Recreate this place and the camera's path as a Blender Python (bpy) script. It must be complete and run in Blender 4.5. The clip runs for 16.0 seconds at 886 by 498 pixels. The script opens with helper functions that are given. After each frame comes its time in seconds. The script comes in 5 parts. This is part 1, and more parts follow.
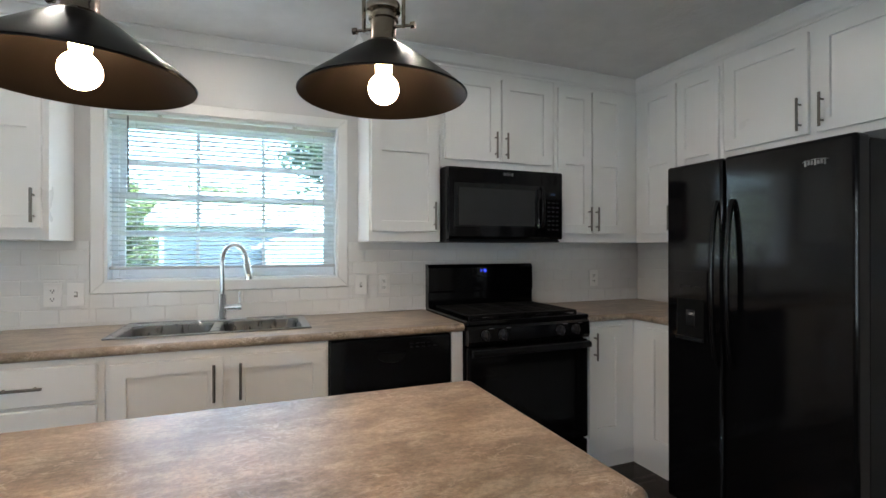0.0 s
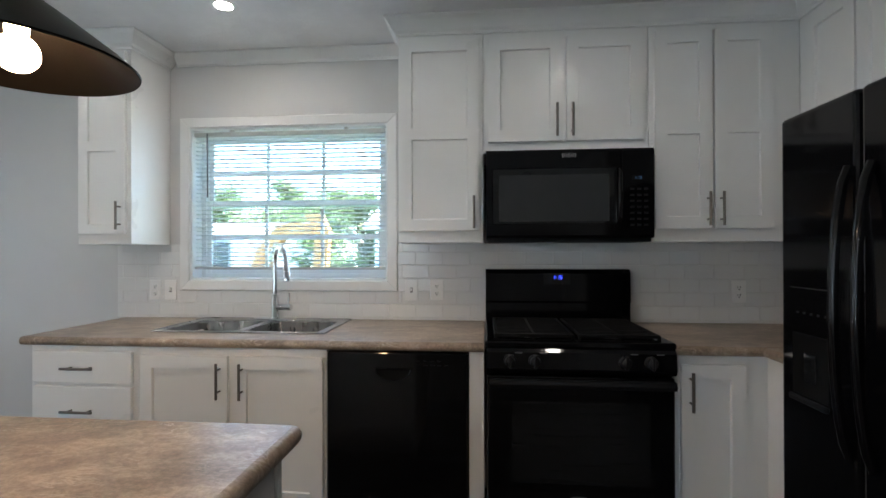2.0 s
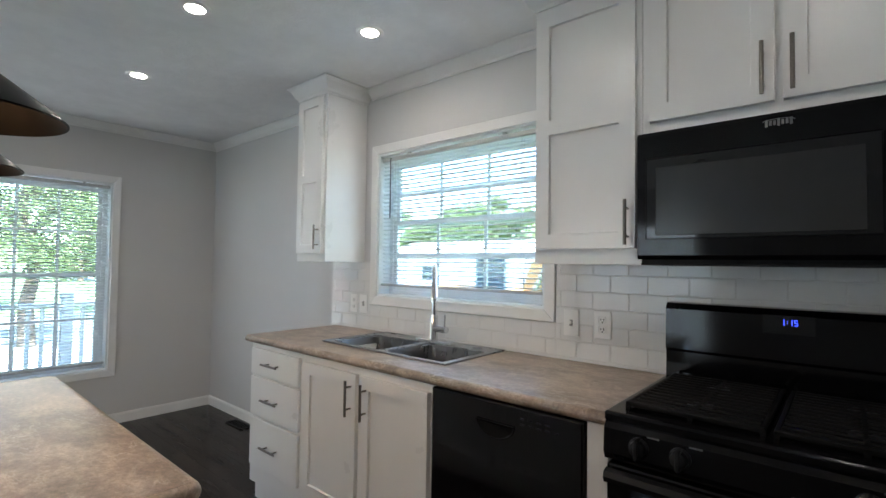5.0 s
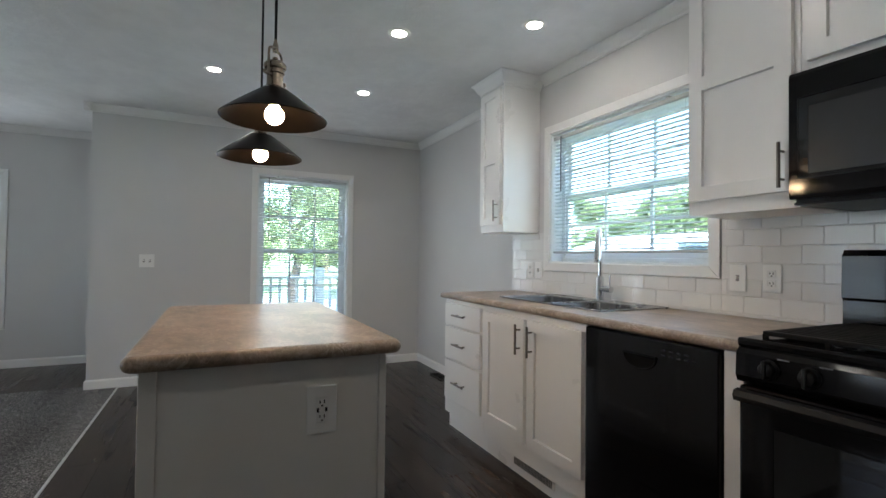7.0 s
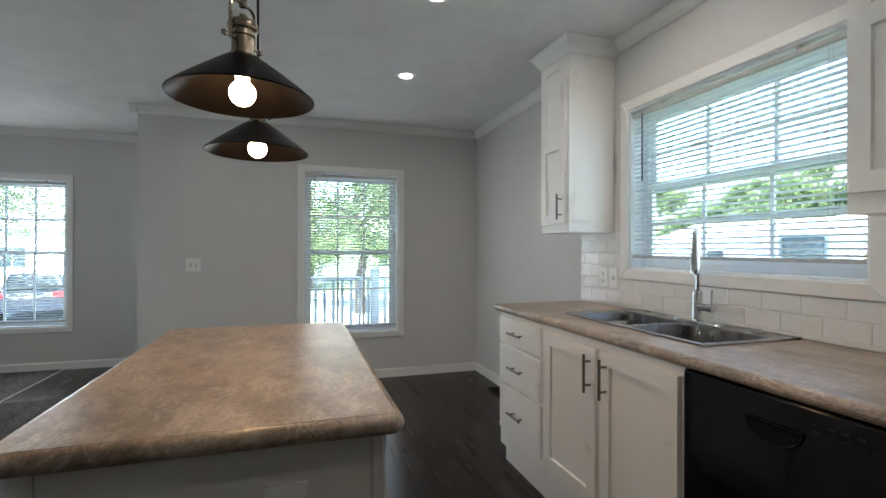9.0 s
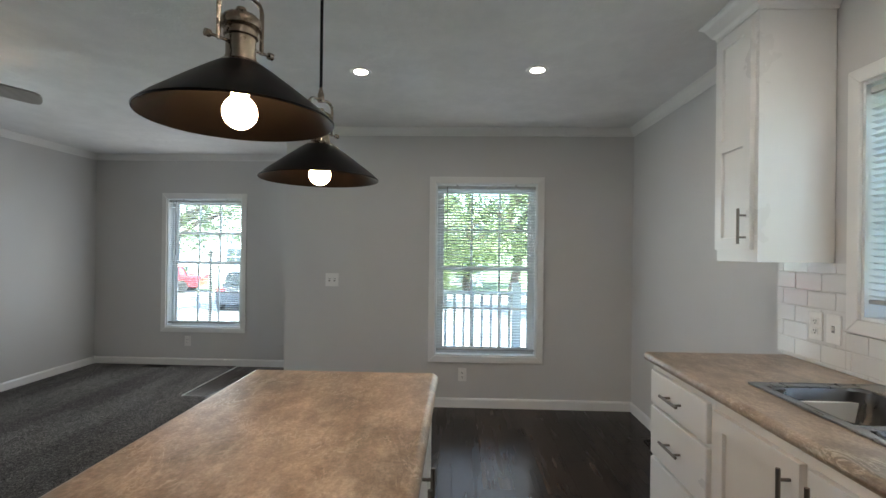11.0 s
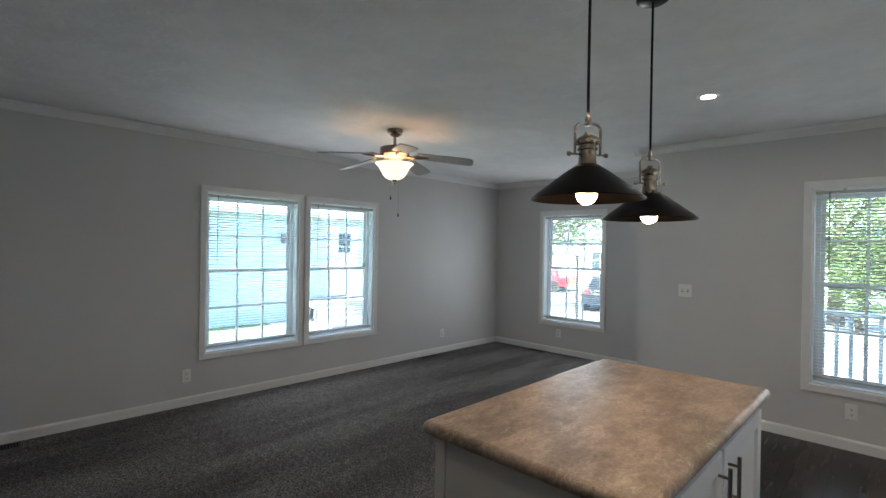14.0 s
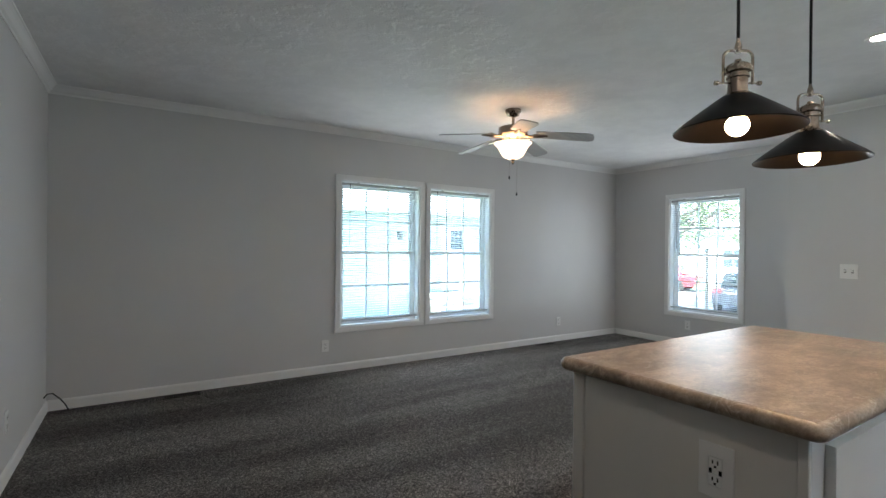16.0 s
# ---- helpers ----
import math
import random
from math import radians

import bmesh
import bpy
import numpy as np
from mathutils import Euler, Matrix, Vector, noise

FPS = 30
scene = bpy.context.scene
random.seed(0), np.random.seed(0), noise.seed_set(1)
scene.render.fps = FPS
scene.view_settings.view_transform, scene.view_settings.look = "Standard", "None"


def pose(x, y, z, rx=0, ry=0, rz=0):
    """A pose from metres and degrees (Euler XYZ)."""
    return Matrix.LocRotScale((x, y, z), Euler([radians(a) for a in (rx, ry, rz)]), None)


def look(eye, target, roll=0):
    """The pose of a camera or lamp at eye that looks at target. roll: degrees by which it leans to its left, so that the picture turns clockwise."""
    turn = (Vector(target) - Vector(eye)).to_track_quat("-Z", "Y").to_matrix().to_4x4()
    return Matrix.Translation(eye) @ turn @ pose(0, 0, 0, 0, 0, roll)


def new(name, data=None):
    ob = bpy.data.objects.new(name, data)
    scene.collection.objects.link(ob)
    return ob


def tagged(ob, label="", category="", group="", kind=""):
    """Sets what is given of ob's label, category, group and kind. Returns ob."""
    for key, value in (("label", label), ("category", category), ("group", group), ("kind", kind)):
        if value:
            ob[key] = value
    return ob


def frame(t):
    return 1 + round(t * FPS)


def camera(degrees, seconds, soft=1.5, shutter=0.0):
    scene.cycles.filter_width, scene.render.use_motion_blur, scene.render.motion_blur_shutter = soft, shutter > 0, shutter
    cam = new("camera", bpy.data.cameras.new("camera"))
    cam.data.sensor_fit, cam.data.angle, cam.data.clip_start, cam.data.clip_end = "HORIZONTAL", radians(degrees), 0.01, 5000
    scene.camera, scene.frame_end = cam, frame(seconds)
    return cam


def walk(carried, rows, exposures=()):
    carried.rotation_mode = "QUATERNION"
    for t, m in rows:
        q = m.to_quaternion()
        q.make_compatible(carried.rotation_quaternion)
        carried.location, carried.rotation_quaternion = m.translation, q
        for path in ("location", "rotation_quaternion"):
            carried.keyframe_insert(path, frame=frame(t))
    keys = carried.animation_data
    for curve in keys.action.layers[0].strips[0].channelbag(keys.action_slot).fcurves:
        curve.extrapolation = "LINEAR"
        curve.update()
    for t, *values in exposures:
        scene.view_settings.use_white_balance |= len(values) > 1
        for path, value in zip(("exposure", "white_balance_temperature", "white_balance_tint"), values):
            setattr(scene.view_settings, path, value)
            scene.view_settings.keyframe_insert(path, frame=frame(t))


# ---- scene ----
cam = camera(86.5, 16.0)
PATH = [
    (0, (-0.082, 0.176, 1.291), (0.652, 2.037, 1.293), -0.08),
    (0.5, (0.187, 0.178, 1.297), (0.677, 2.117, 1.309), -0.50),
    (1, (0.470, 0.197, 1.293), (0.711, 2.182, 1.307), -0.32),
    (1.5, (0.711, 0.288, 1.296), (0.705, 2.288, 1.316), -0.12),
    (2, (0.901, 0.412, 1.296), (0.724, 2.404, 1.303), -0.14),
    (2.5, (1.077, 0.572, 1.280), (0.807, 2.554, 1.298), 0.24),
    (3, (1.196, 0.705, 1.276), (0.810, 2.668, 1.301), 0.40),
    (3.5, (1.236, 0.819, 1.295), (0.653, 2.731, 1.330), 0.35),
    (4, (1.266, 0.899, 1.317), (0.450, 2.724, 1.354), 0.36),
    (4.5, (1.318, 0.988, 1.335), (0.269, 2.690, 1.385), 0.61),
    (5, (1.420, 1.036, 1.327), (0.119, 2.554, 1.393), 0.78),
    (7.5, (1.810, 0.925, 1.135), (-0.039, 1.688, 1.158), 0.40),
    (8, (1.765, 1.007, 1.169), (-0.116, 1.686, 1.181), 0.10),
    (10.5, (0.921, 1.454, 1.324), (-1.065, 1.690, 1.333), 1.10),
    (11, (1.002, 1.506, 1.367), (-0.997, 1.437, 1.372), 0.72),
    (11.5, (1.118, 1.585, 1.382), (-0.859, 1.280, 1.395), 0.69),
    (12, (1.249, 1.702, 1.407), (-0.662, 1.114, 1.429), 0.67),
    (12.5, (1.297, 1.764, 1.461), (-0.505, 0.896, 1.476), 0.75),
    (13, (1.352, 1.814, 1.492), (-0.301, 0.687, 1.509), 0.59),
    (13.5, (1.415, 1.830, 1.490), (-0.108, 0.534, 1.495), 0.62),
    (14, (1.493, 1.796, 1.444), (0.061, 0.400, 1.439), 1.01),
    (14.5, (1.543, 1.775, 1.378), (0.198, 0.295, 1.373), 0.71),
    (15, (1.568, 1.767, 1.313), (0.336, 0.192, 1.307), 0.93),
    (15.5, (1.601, 1.787, 1.277), (0.456, 0.147, 1.273), 0.70),
    (16, (1.609, 1.796, 1.251), (0.531, 0.112, 1.245), 0.59),
]
walk(cam, [(t, look(eye, target, roll)) for t, eye, target, roll in PATH],
     [(0.0, 4.2, 6250, 11), (1.5, 4.05, 6100, 11), (3.0, 4.05, 6100, 11), (5.0, 4.08, 6150, 11), (7.5, 4.05, 6200, 11), (10.5, 3.85, 6550, 11), (12.0, 3.92, 6600, 11), (13.5, 3.77, 6350, 11), (16.0, 4.28, 6350, 11)])

# ---------------------------------------------------------------- world, sun, exposure
world = bpy.data.worlds.new("daylight")
scene.world = world
world.use_nodes = True
wn = world.node_tree.nodes
sky = wn.new("ShaderNodeTexSky")
sky.sky_type, sky.sun_disc = "NISHITA", False
sky.sun_elevation, sky.sun_rotation = radians(56), radians(92)
wn["Background"].inputs["Strength"].default_value = 0.15
world.node_tree.links.new(sky.outputs[0], wn["Background"].inputs["Color"])

sun = new("sun", bpy.data.lights.new("sun", "SUN"))
sun.data.energy, sun.data.angle, sun.data.color = 5.0, radians(0.5), (1.0, 0.95, 0.87)
sun.matrix_world = look((0.917 * 30, -0.03 * 30, 1.36 * 30), (0, 0, 0))



def window_light(name, centre, way, w, h, power):
    """The sky's light through one window opening: most past the blind, a little on the reveal behind it."""
    for off, share in ((0.001, 0.96), (-0.075, 0.24)):
        lamp = new(name, bpy.data.lights.new(name, "AREA"))
        lamp.data.shape, lamp.data.size, lamp.data.size_y = "RECTANGLE", w, h
        lamp.data.energy, lamp.data.color = power * share, (0.93, 0.975, 1.0)
        at = Vector(centre) + Vector(way) * off
        lamp.matrix_world = look(at, at + Vector(way))


window_light("window_light_kitchen", (-0.2175, 3.0, 1.568), (0, -1, 0), 1.1, 0.82, 0.13)
window_light("window_light_dining", (-3.11, 1.74, 1.2), (1, 0, 0), 0.82, 1.42, 0.3)
window_light("window_light_far", (-4.345, -1.44, 1.185), (1, 0, 0), 0.82, 1.42, 0.72)
window_light("window_light_living_a", (-0.524, -2.73, 1.184), (0, 1, 0), 0.85, 1.42, 0.46)
window_light("window_light_living_b", (-1.537, -2.73, 1.184), (0, 1, 0), 0.8, 1.42, 0.46)

# ---------------------------------------------------------------- the plan, in metres
YW = 3.0        # sink wall
XD = -3.11      # dining wall
YJ = -0.03      # where the dining wall ends and the entry begins
XL = -4.345     # far living wall
YL = -2.73      # long living wall
XR = 2.2        # end wall of the living room
YR = -0.4
XK = 2.64       # wall behind the refrigerator
ZC = 2.43       # ceiling
TH = 0.15
GROUND = -1.0

# ---------------------------------------------------------------- materials


def shader(name):
    m = bpy.data.materials.new(name)
    m.use_nodes = True
    nt = m.node_tree
    return m, nt, nt.nodes["Principled BSDF"]


def noise_node(nt, scale, detail=4.0, rough=0.55, stretch=None):
    g = nt.nodes.new("ShaderNodeNewGeometry")
    n = nt.nodes.new("ShaderNodeTexNoise")
    n.inputs["Scale"].default_value = scale
    n.inputs["Detail"].default_value = detail
    n.inputs["Roughness"].default_value = rough
    if stretch:
        mp = nt.nodes.new("ShaderNodeMapping")
        mp.inputs["Scale"].default_value = stretch
        nt.links.new(g.outputs["Position"], mp.inputs["Vector"])
        nt.links.new(mp.outputs[0], n.inputs["Vector"])
    else:
        nt.links.new(g.outputs["Position"], n.inputs["Vector"])
    return n


def ramp(nt, source, stops):
    r = nt.nodes.new("ShaderNodeValToRGB")
    el = r.color_ramp.elements
    while len(el) > len(stops):
        el.remove(el[-1])
    while len(el) < len(stops):
        el.new(0.5)
    for e, (p, c) in zip(el, stops):
        e.position = p
        e.color = (*c, 1) if len(c) == 3 else c
    nt.links.new(source, r.inputs["Fac"])
    return r


def mixed(nt, a, b, fac, blend="MIX"):
    m = nt.nodes.new("ShaderNodeMix")
    m.data_type, m.blend_type = "RGBA", blend
    for sock, v in ((m.inputs[0], fac), (m.inputs[6], a), (m.inputs[7], b)):
        if isinstance(v, (int, float)):
            sock.default_value = v
        elif isinstance(v, tuple):
            sock.default_value = (*v, 1)
        else:
            nt.links.new(v, sock)
    return m.outputs[2]


def bumped(nt, bsdf, heights):
    last = None
    for source, strength, dist in heights:
        b = nt.nodes.new("ShaderNodeBump")
        b.inputs["Strength"].default_value = strength
        b.inputs["Distance"].default_value = dist
        nt.links.new(source, b.inputs["Height"])
        if last:
            nt.links.new(last, b.inputs["Normal"])
        last = b.outputs[0]
    nt.links.new(last, bsdf.inputs["Normal"])


def shade(c, f):
    return tuple(min(1.0, v * f) for v in c)


def plain(name, col, rough=0.5, metal=0.0, var=0.08, vscale=5.0, bump=0.0, bscale=250.0, rvar=0.08, stretch=None, random_shift=0.0, coat=0.0, spec=0.5):
    m, nt, b = shader(name)
    n = noise_node(nt, vscale, stretch=stretch)
    fine = noise_node(nt, bscale, 2.0)
    r = ramp(nt, n.outputs["Fac"], [(0.3, shade(col, 1 - var)), (0.7, shade(col, 1 + var))])
    out = r.outputs[0]
    if random_shift:
        oi = nt.nodes.new("ShaderNodeObjectInfo")
        rr = ramp(nt, oi.outputs["Random"], [(0.0, (1 - random_shift,) * 3), (1.0, (1.0,) * 3)])
        out = mixed(nt, out, rr.outputs[0], 1.0, "MULTIPLY")
    nt.links.new(out, b.inputs["Base Color"])
    rg = nt.nodes.new("ShaderNodeMapRange")
    rg.inputs["To Min"].default_value, rg.inputs["To Max"].default_value = max(0.02, rough - rvar), min(1.0, rough + rvar)
    nt.links.new(n.outputs["Fac"], rg.inputs["Value"])
    nt.links.new(rg.outputs[0], b.inputs["Roughness"])
    b.inputs["Metallic"].default_value = metal
    b.inputs["Coat Weight"].default_value = coat
    b.inputs["Specular IOR Level"].default_value = spec
    if bump:
        bumped(nt, b, [(fine.outputs["Fac"], bump, 0.002)])
    return m


def glowing(name, col, strength):
    m, nt, b = shader(name)
    b.inputs["Base Color"].default_value = (*col, 1)
    b.inputs["Emission Color"].default_value = (*col, 1)
    b.inputs["Emission Strength"].default_value = strength
    return m


def countertop_material(name):
    m, nt, b = shader(name)
    big = noise_node(nt, 3.2, 9, 0.7, (0.8, 1.25, 1))
    mid = noise_node(nt, 14, 10, 0.78, (0.7, 1.3, 1))
    grit = noise_node(nt, 120, 5, 0.75)
    where = noise_node(nt, 5.5, 4, 0.6)
    vein = noise_node(nt, 14, 6, 0.64, (0.6, 1.4, 1))
    vein.inputs["Distortion"].default_value = 0.7
    base = ramp(nt, big.outputs["Fac"], [(0.4, (0.155, 0.122, 0.085)), (0.5, (0.271, 0.201, 0.148)), (0.6, (0.40, 0.315, 0.242))])
    veil = ramp(nt, mid.outputs["Fac"], [(0.4, (0.130, 0.090, 0.063)), (0.5, (0.260, 0.194, 0.144)), (0.6, (0.486, 0.398, 0.311))])
    c = mixed(nt, base.outputs[0], veil.outputs[0], 0.42)
    speck = ramp(nt, grit.outputs["Fac"], [(0.36, (0.86,) * 3), (0.5, (1.1,) * 3), (0.64, (1.34,) * 3)])
    c = mixed(nt, c, speck.outputs[0], 1.0, "MULTIPLY")
    line = ramp(nt, vein.outputs["Fac"], [(0.478, (0, 0, 0)), (0.499, (1, 1, 1)), (0.503, (1, 1, 1)), (0.524, (0, 0, 0))])
    mask = ramp(nt, where.outputs["Fac"], [(0.45, (0, 0, 0)), (0.61, (0.78,) * 3)])
    both = mixed(nt, line.outputs[0], mask.outputs[0], 1.0, "MULTIPLY")
    c = mixed(nt, c, (0.56, 0.475, 0.385), both)
    nt.links.new(c, b.inputs["Base Color"])
    rr = ramp(nt, mid.outputs["Fac"], [(0.3, (0.28,) * 3), (0.7, (0.36,) * 3)])
    nt.links.new(rr.outputs[0], b.inputs["Roughness"])
    b.inputs["Specular IOR Level"].default_value = 0.5
    fine = noise_node(nt, 300, 2)
    bumped(nt, b, [(fine.outputs["Fac"], 0.15, 0.001)])
    return m


def plank_material(name):
    m, nt, b = shader(name)
    oi = nt.nodes.new("ShaderNodeObjectInfo")
    g = nt.nodes.new("ShaderNodeNewGeometry")
    shift = nt.nodes.new("ShaderNodeVectorMath")
    shift.operation = "MULTIPLY_ADD"
    shift.inputs[1].default_value = (1, 1, 1)
    comb = nt.nodes.new("ShaderNodeCombineXYZ")
    times = nt.nodes.new("ShaderNodeMath")
    times.operation = "MULTIPLY"
    times.inputs[1].default_value = 37.0
    nt.links.new(oi.outputs["Random"], times.inputs[0])
    for k in range(3):
        nt.links.new(times.outputs[0], comb.inputs[k])
    nt.links.new(g.outputs["Position"], shift.inputs[0])
    nt.links.new(comb.outputs[0], shift.inputs[2])
    mp = nt.nodes.new("ShaderNodeMapping")
    mp.inputs["Scale"].default_value = (1.0, 11, 1)
    nt.links.new(shift.outputs[0], mp.inputs["Vector"])
    grain = nt.nodes.new("ShaderNodeTexNoise")
    grain.inputs["Scale"].default_value, grain.inputs["Detail"].default_value = 1.6, 8
    nt.links.new(mp.outputs[0], grain.inputs["Vector"])
    cloud = nt.nodes.new("ShaderNodeTexNoise")
    cloud.inputs["Scale"].default_value, cloud.inputs["Detail"].default_value = 3.0, 3
    nt.links.new(shift.outputs[0], cloud.inputs["Vector"])
    a = ramp(nt, grain.outputs["Fac"], [(0.3, (0.011, 0.008, 0.0065)), (0.52, (0.026, 0.019, 0.0155)), (0.72, (0.055, 0.042, 0.034))])
    tone = ramp(nt, oi.outputs["Random"], [(0.0, (0.4,) * 3), (0.45, (0.7, 0.68, 0.66)), (0.8, (1.15, 1.08, 1.02)), (1.0, (1.9, 1.75, 1.62))])
    c = mixed(nt, a.outputs[0], tone.outputs[0], 1.0, "MULTIPLY")
    cl = ramp(nt, cloud.outputs["Fac"], [(0.35, (0.6,) * 3), (0.7, (1.25,) * 3)])
    c = mixed(nt, c, cl.outputs[0], 1.0, "MULTIPLY")
    nt.links.new(c, b.inputs["Base Color"])
    b.inputs["Specular IOR Level"].default_value = 0.27
    rr = ramp(nt, grain.outputs["Fac"], [(0.3, (0.3,) * 3), (0.7, (0.2,) * 3)])
    nt.links.new(rr.outputs[0], b.inputs["Roughness"])
    bumped(nt, b, [(grain.outputs["Fac"], 0.1, 0.001)])
    return m


def carpet_material(name):
    m, nt, b = shader(name)
    pile = noise_node(nt, 150, 4, 0.72)
    tuft = noise_node(nt, 70, 3, 0.7)
    tracks = noise_node(nt, 1.1, 3, 0.5, (0.35, 2.2, 1))
    a = ramp(nt, pile.outputs["Fac"], [(0.36, (0.036, 0.034, 0.033)), (0.5, (0.122, 0.117, 0.113)), (0.66, (0.41, 0.39, 0.375))])
    t = ramp(nt, tuft.outputs["Fac"], [(0.32, (0.5,) * 3), (0.68, (1.5,) * 3)])
    c = mixed(nt, a.outputs[0], t.outputs[0], 1.0, "MULTIPLY")
    w = ramp(nt, tracks.outputs["Fac"], [(0.38, (0.68,) * 3), (0.62, (1.25,) * 3)])
    c = mixed(nt, c, w.outputs[0], 1.0, "MULTIPLY")
    nt.links.new(c, b.inputs["Base Color"])
    b.inputs["Roughness"].default_value = 0.95
    b.inputs["Specular IOR Level"].default_value = 0.1
    bumped(nt, b, [(pile.outputs["Fac"], 0.9, 0.008), (tuft.outputs["Fac"], 0.6, 0.01)])
    return m


def ceiling_material(name):
    m, nt, b = shader(name)
    big = noise_node(nt, 1.3, 3)
    c = ramp(nt, big.outputs["Fac"], [(0.3, (0.74, 0.735, 0.725)), (0.7, (0.81, 0.805, 0.795))])
    patch = noise_node(nt, 4.5, 5, 0.65)
    pr = ramp(nt, patch.outputs["Fac"], [(0.36, (0.93,) * 3), (0.6, (1.0,) * 3)])
    nt.links.new(mixed(nt, c.outputs[0], pr.outputs[0], 1.0, "MULTIPLY"), b.inputs["Base Color"])
    b.inputs["Roughness"].default_value = 0.85
    trowel = noise_node(nt, 9, 5, 0.62)
    knock = ramp(nt, trowel.outputs["Fac"], [(0.47, (0, 0, 0)), (0.6, (1, 1, 1))])
    grit = noise_node(nt, 60, 3)
    bumped(nt, b, [(knock.outputs[0], 0.24, 0.006), (grit.outputs["Fac"], 0.3, 0.002)])
    return m


def glass_material(name, tint=(1, 1, 1)):
    m, nt, b = shader(name)
    nt.nodes.remove(b)
    gl = nt.nodes.new("ShaderNodeBsdfGlass")
    gl.inputs["Color"].default_value = (*tint, 1)
    gl.inputs["Roughness"].default_value = 0.0
    gl.inputs["IOR"].default_value = 1.45
    nt.links.new(gl.outputs[0], nt.nodes["Material Output"].inputs["Surface"])
    return m


def slat_material(name, share=0.35):
    m, nt, b = shader(name)
    n = noise_node(nt, 8, 3)
    c = ramp(nt, n.outputs["Fac"], [(0.3, (0.8, 0.82, 0.82)), (0.7, (0.88, 0.9, 0.9))])
    nt.links.new(c.outputs[0], b.inputs["Base Color"])
    b.inputs["Roughness"].default_value = 0.45
    tr = nt.nodes.new("ShaderNodeBsdfTranslucent")
    tr.inputs["Color"].default_value = (0.75, 0.85, 0.85, 1)
    mx = nt.nodes.new("ShaderNodeMixShader")
    mx.inputs[0].default_value = share
    nt.links.new(b.outputs[0], mx.inputs[1])
    nt.links.new(tr.outputs[0], mx.inputs[2])
    nt.links.new(mx.outputs[0], nt.nodes["Material Output"].inputs["Surface"])
    return m


def leaf_material(name, dark, light):
    m, nt, b = shader(name)
    g = nt.nodes.new("ShaderNodeNewGeometry")
    r = ramp(nt, g.outputs["Random Per Island"], [(0.0, dark), (1.0, light)])
    n = noise_node(nt, 0.7, 3)
    nr = ramp(nt, n.outputs["Fac"], [(0.35, (0.7,) * 3), (0.7, (1.3,) * 3)])
    c = mixed(nt, r.outputs[0], nr.outputs[0], 1.0, "MULTIPLY")
    nt.links.new(c, b.inputs["Base Color"])
    b.inputs["Roughness"].default_value = 0.6
    tr = nt.nodes.new("ShaderNodeBsdfTranslucent")
    nt.links.new(c, tr.inputs["Color"])
    mx = nt.nodes.new("ShaderNodeMixShader")
    mx.inputs[0].default_value = 0.55
    nt.links.new(b.outputs[0], mx.inputs[1])
    nt.links.new(tr.outputs[0], mx.inputs[2])
    nt.links.new(mx.outputs[0], nt.nodes["Material Output"].inputs["Surface"])
    return m


M_WALL = plain("greige_wall_paint", (0.61, 0.598, 0.585), 0.5, var=0.025, vscale=1.4, bump=0.12, bscale=160)
M_CEIL = ceiling_material("knockdown_ceiling")
M_TRIM = plain("white_trim_paint", (0.80, 0.79, 0.77), 0.38, var=0.02, bump=0.05, bscale=120)
M_CAB = plain("white_cabinet_paint", (0.80, 0.79, 0.77), 0.3, var=0.02, vscale=3, bump=0.06, bscale=90)
# grey that stands in for the shadow round a switch toggle
M_TOGGLE_SHADOW = plain("toggle_shadow_grey", (0.25, 0.24, 0.23), 0.7)
# cabinet white again for the island panels, with shade put into the colour
M_CAB_SHADED = plain("shaded_cabinet_white", (0.72, 0.695, 0.65), 0.42, var=0.02, bump=0.05)
M_COUNTER = countertop_material("brown_stone_laminate")
M_PLANK = plank_material("dark_vinyl_plank")
M_CARPET = carpet_material("grey_carpet_pile")
M_SUB = plain("floor_joint", (0.012, 0.01, 0.009), 0.8)
M_TILE = plain("glazed_white_tile", (0.76, 0.755, 0.74), 0.14, var=0.02, vscale=4, bump=0.05, bscale=24, random_shift=0.03)
M_GROUT = plain("pale_grout", (0.7, 0.69, 0.67), 0.85, bump=0.3)
M_BLACK = plain("black_appliance_gloss", (0.0035, 0.0035, 0.004), 0.085, var=0.2, rvar=0.03, spec=0.32)
M_BLACK2 = plain("black_textured_side", (0.008, 0.0085, 0.0095), 0.42, var=0.15, bump=0.35, bscale=500, spec=0.22)
M_BGLASS = plain("black_glass", (0.012, 0.013, 0.014), 0.05, var=0.1, rvar=0.02)
M_MWGLASS = plain("microwave_window", (0.03, 0.032, 0.033), 0.2, var=0.1, rvar=0.03)
M_IRON = plain("cast_iron", (0.006, 0.006, 0.006), 0.55, bump=0.5, bscale=300, spec=0.12)
M_KNOB = plain("dark_grey_knob", (0.01, 0.01, 0.011), 0.35, spec=0.35)
M_STEEL = plain("brushed_stainless", (0.36, 0.36, 0.36), 0.28, 1.0, var=0.04, vscale=9, stretch=(1, 5, 1), rvar=0.03)
M_SINK = plain("satin_sink_steel", (0.15, 0.15, 0.15), 0.28, 1.0, var=0.05, vscale=9, stretch=(5, 1, 1), rvar=0.03)
M_STRIP = plain("bright_edge_strip", (0.6, 0.6, 0.58), 0.4, 0.3)
M_NICKEL = plain("brushed_nickel", (0.29, 0.24, 0.19), 0.26, 1.0, var=0.06, vscale=40, rvar=0.06)
M_CHROME = plain("chrome", (0.72, 0.73, 0.74), 0.06, 1.0, var=0.02, rvar=0.02)
M_PULL = plain("satin_nickel_pull", (0.2, 0.18, 0.16), 0.33, 1.0, var=0.05, vscale=60)
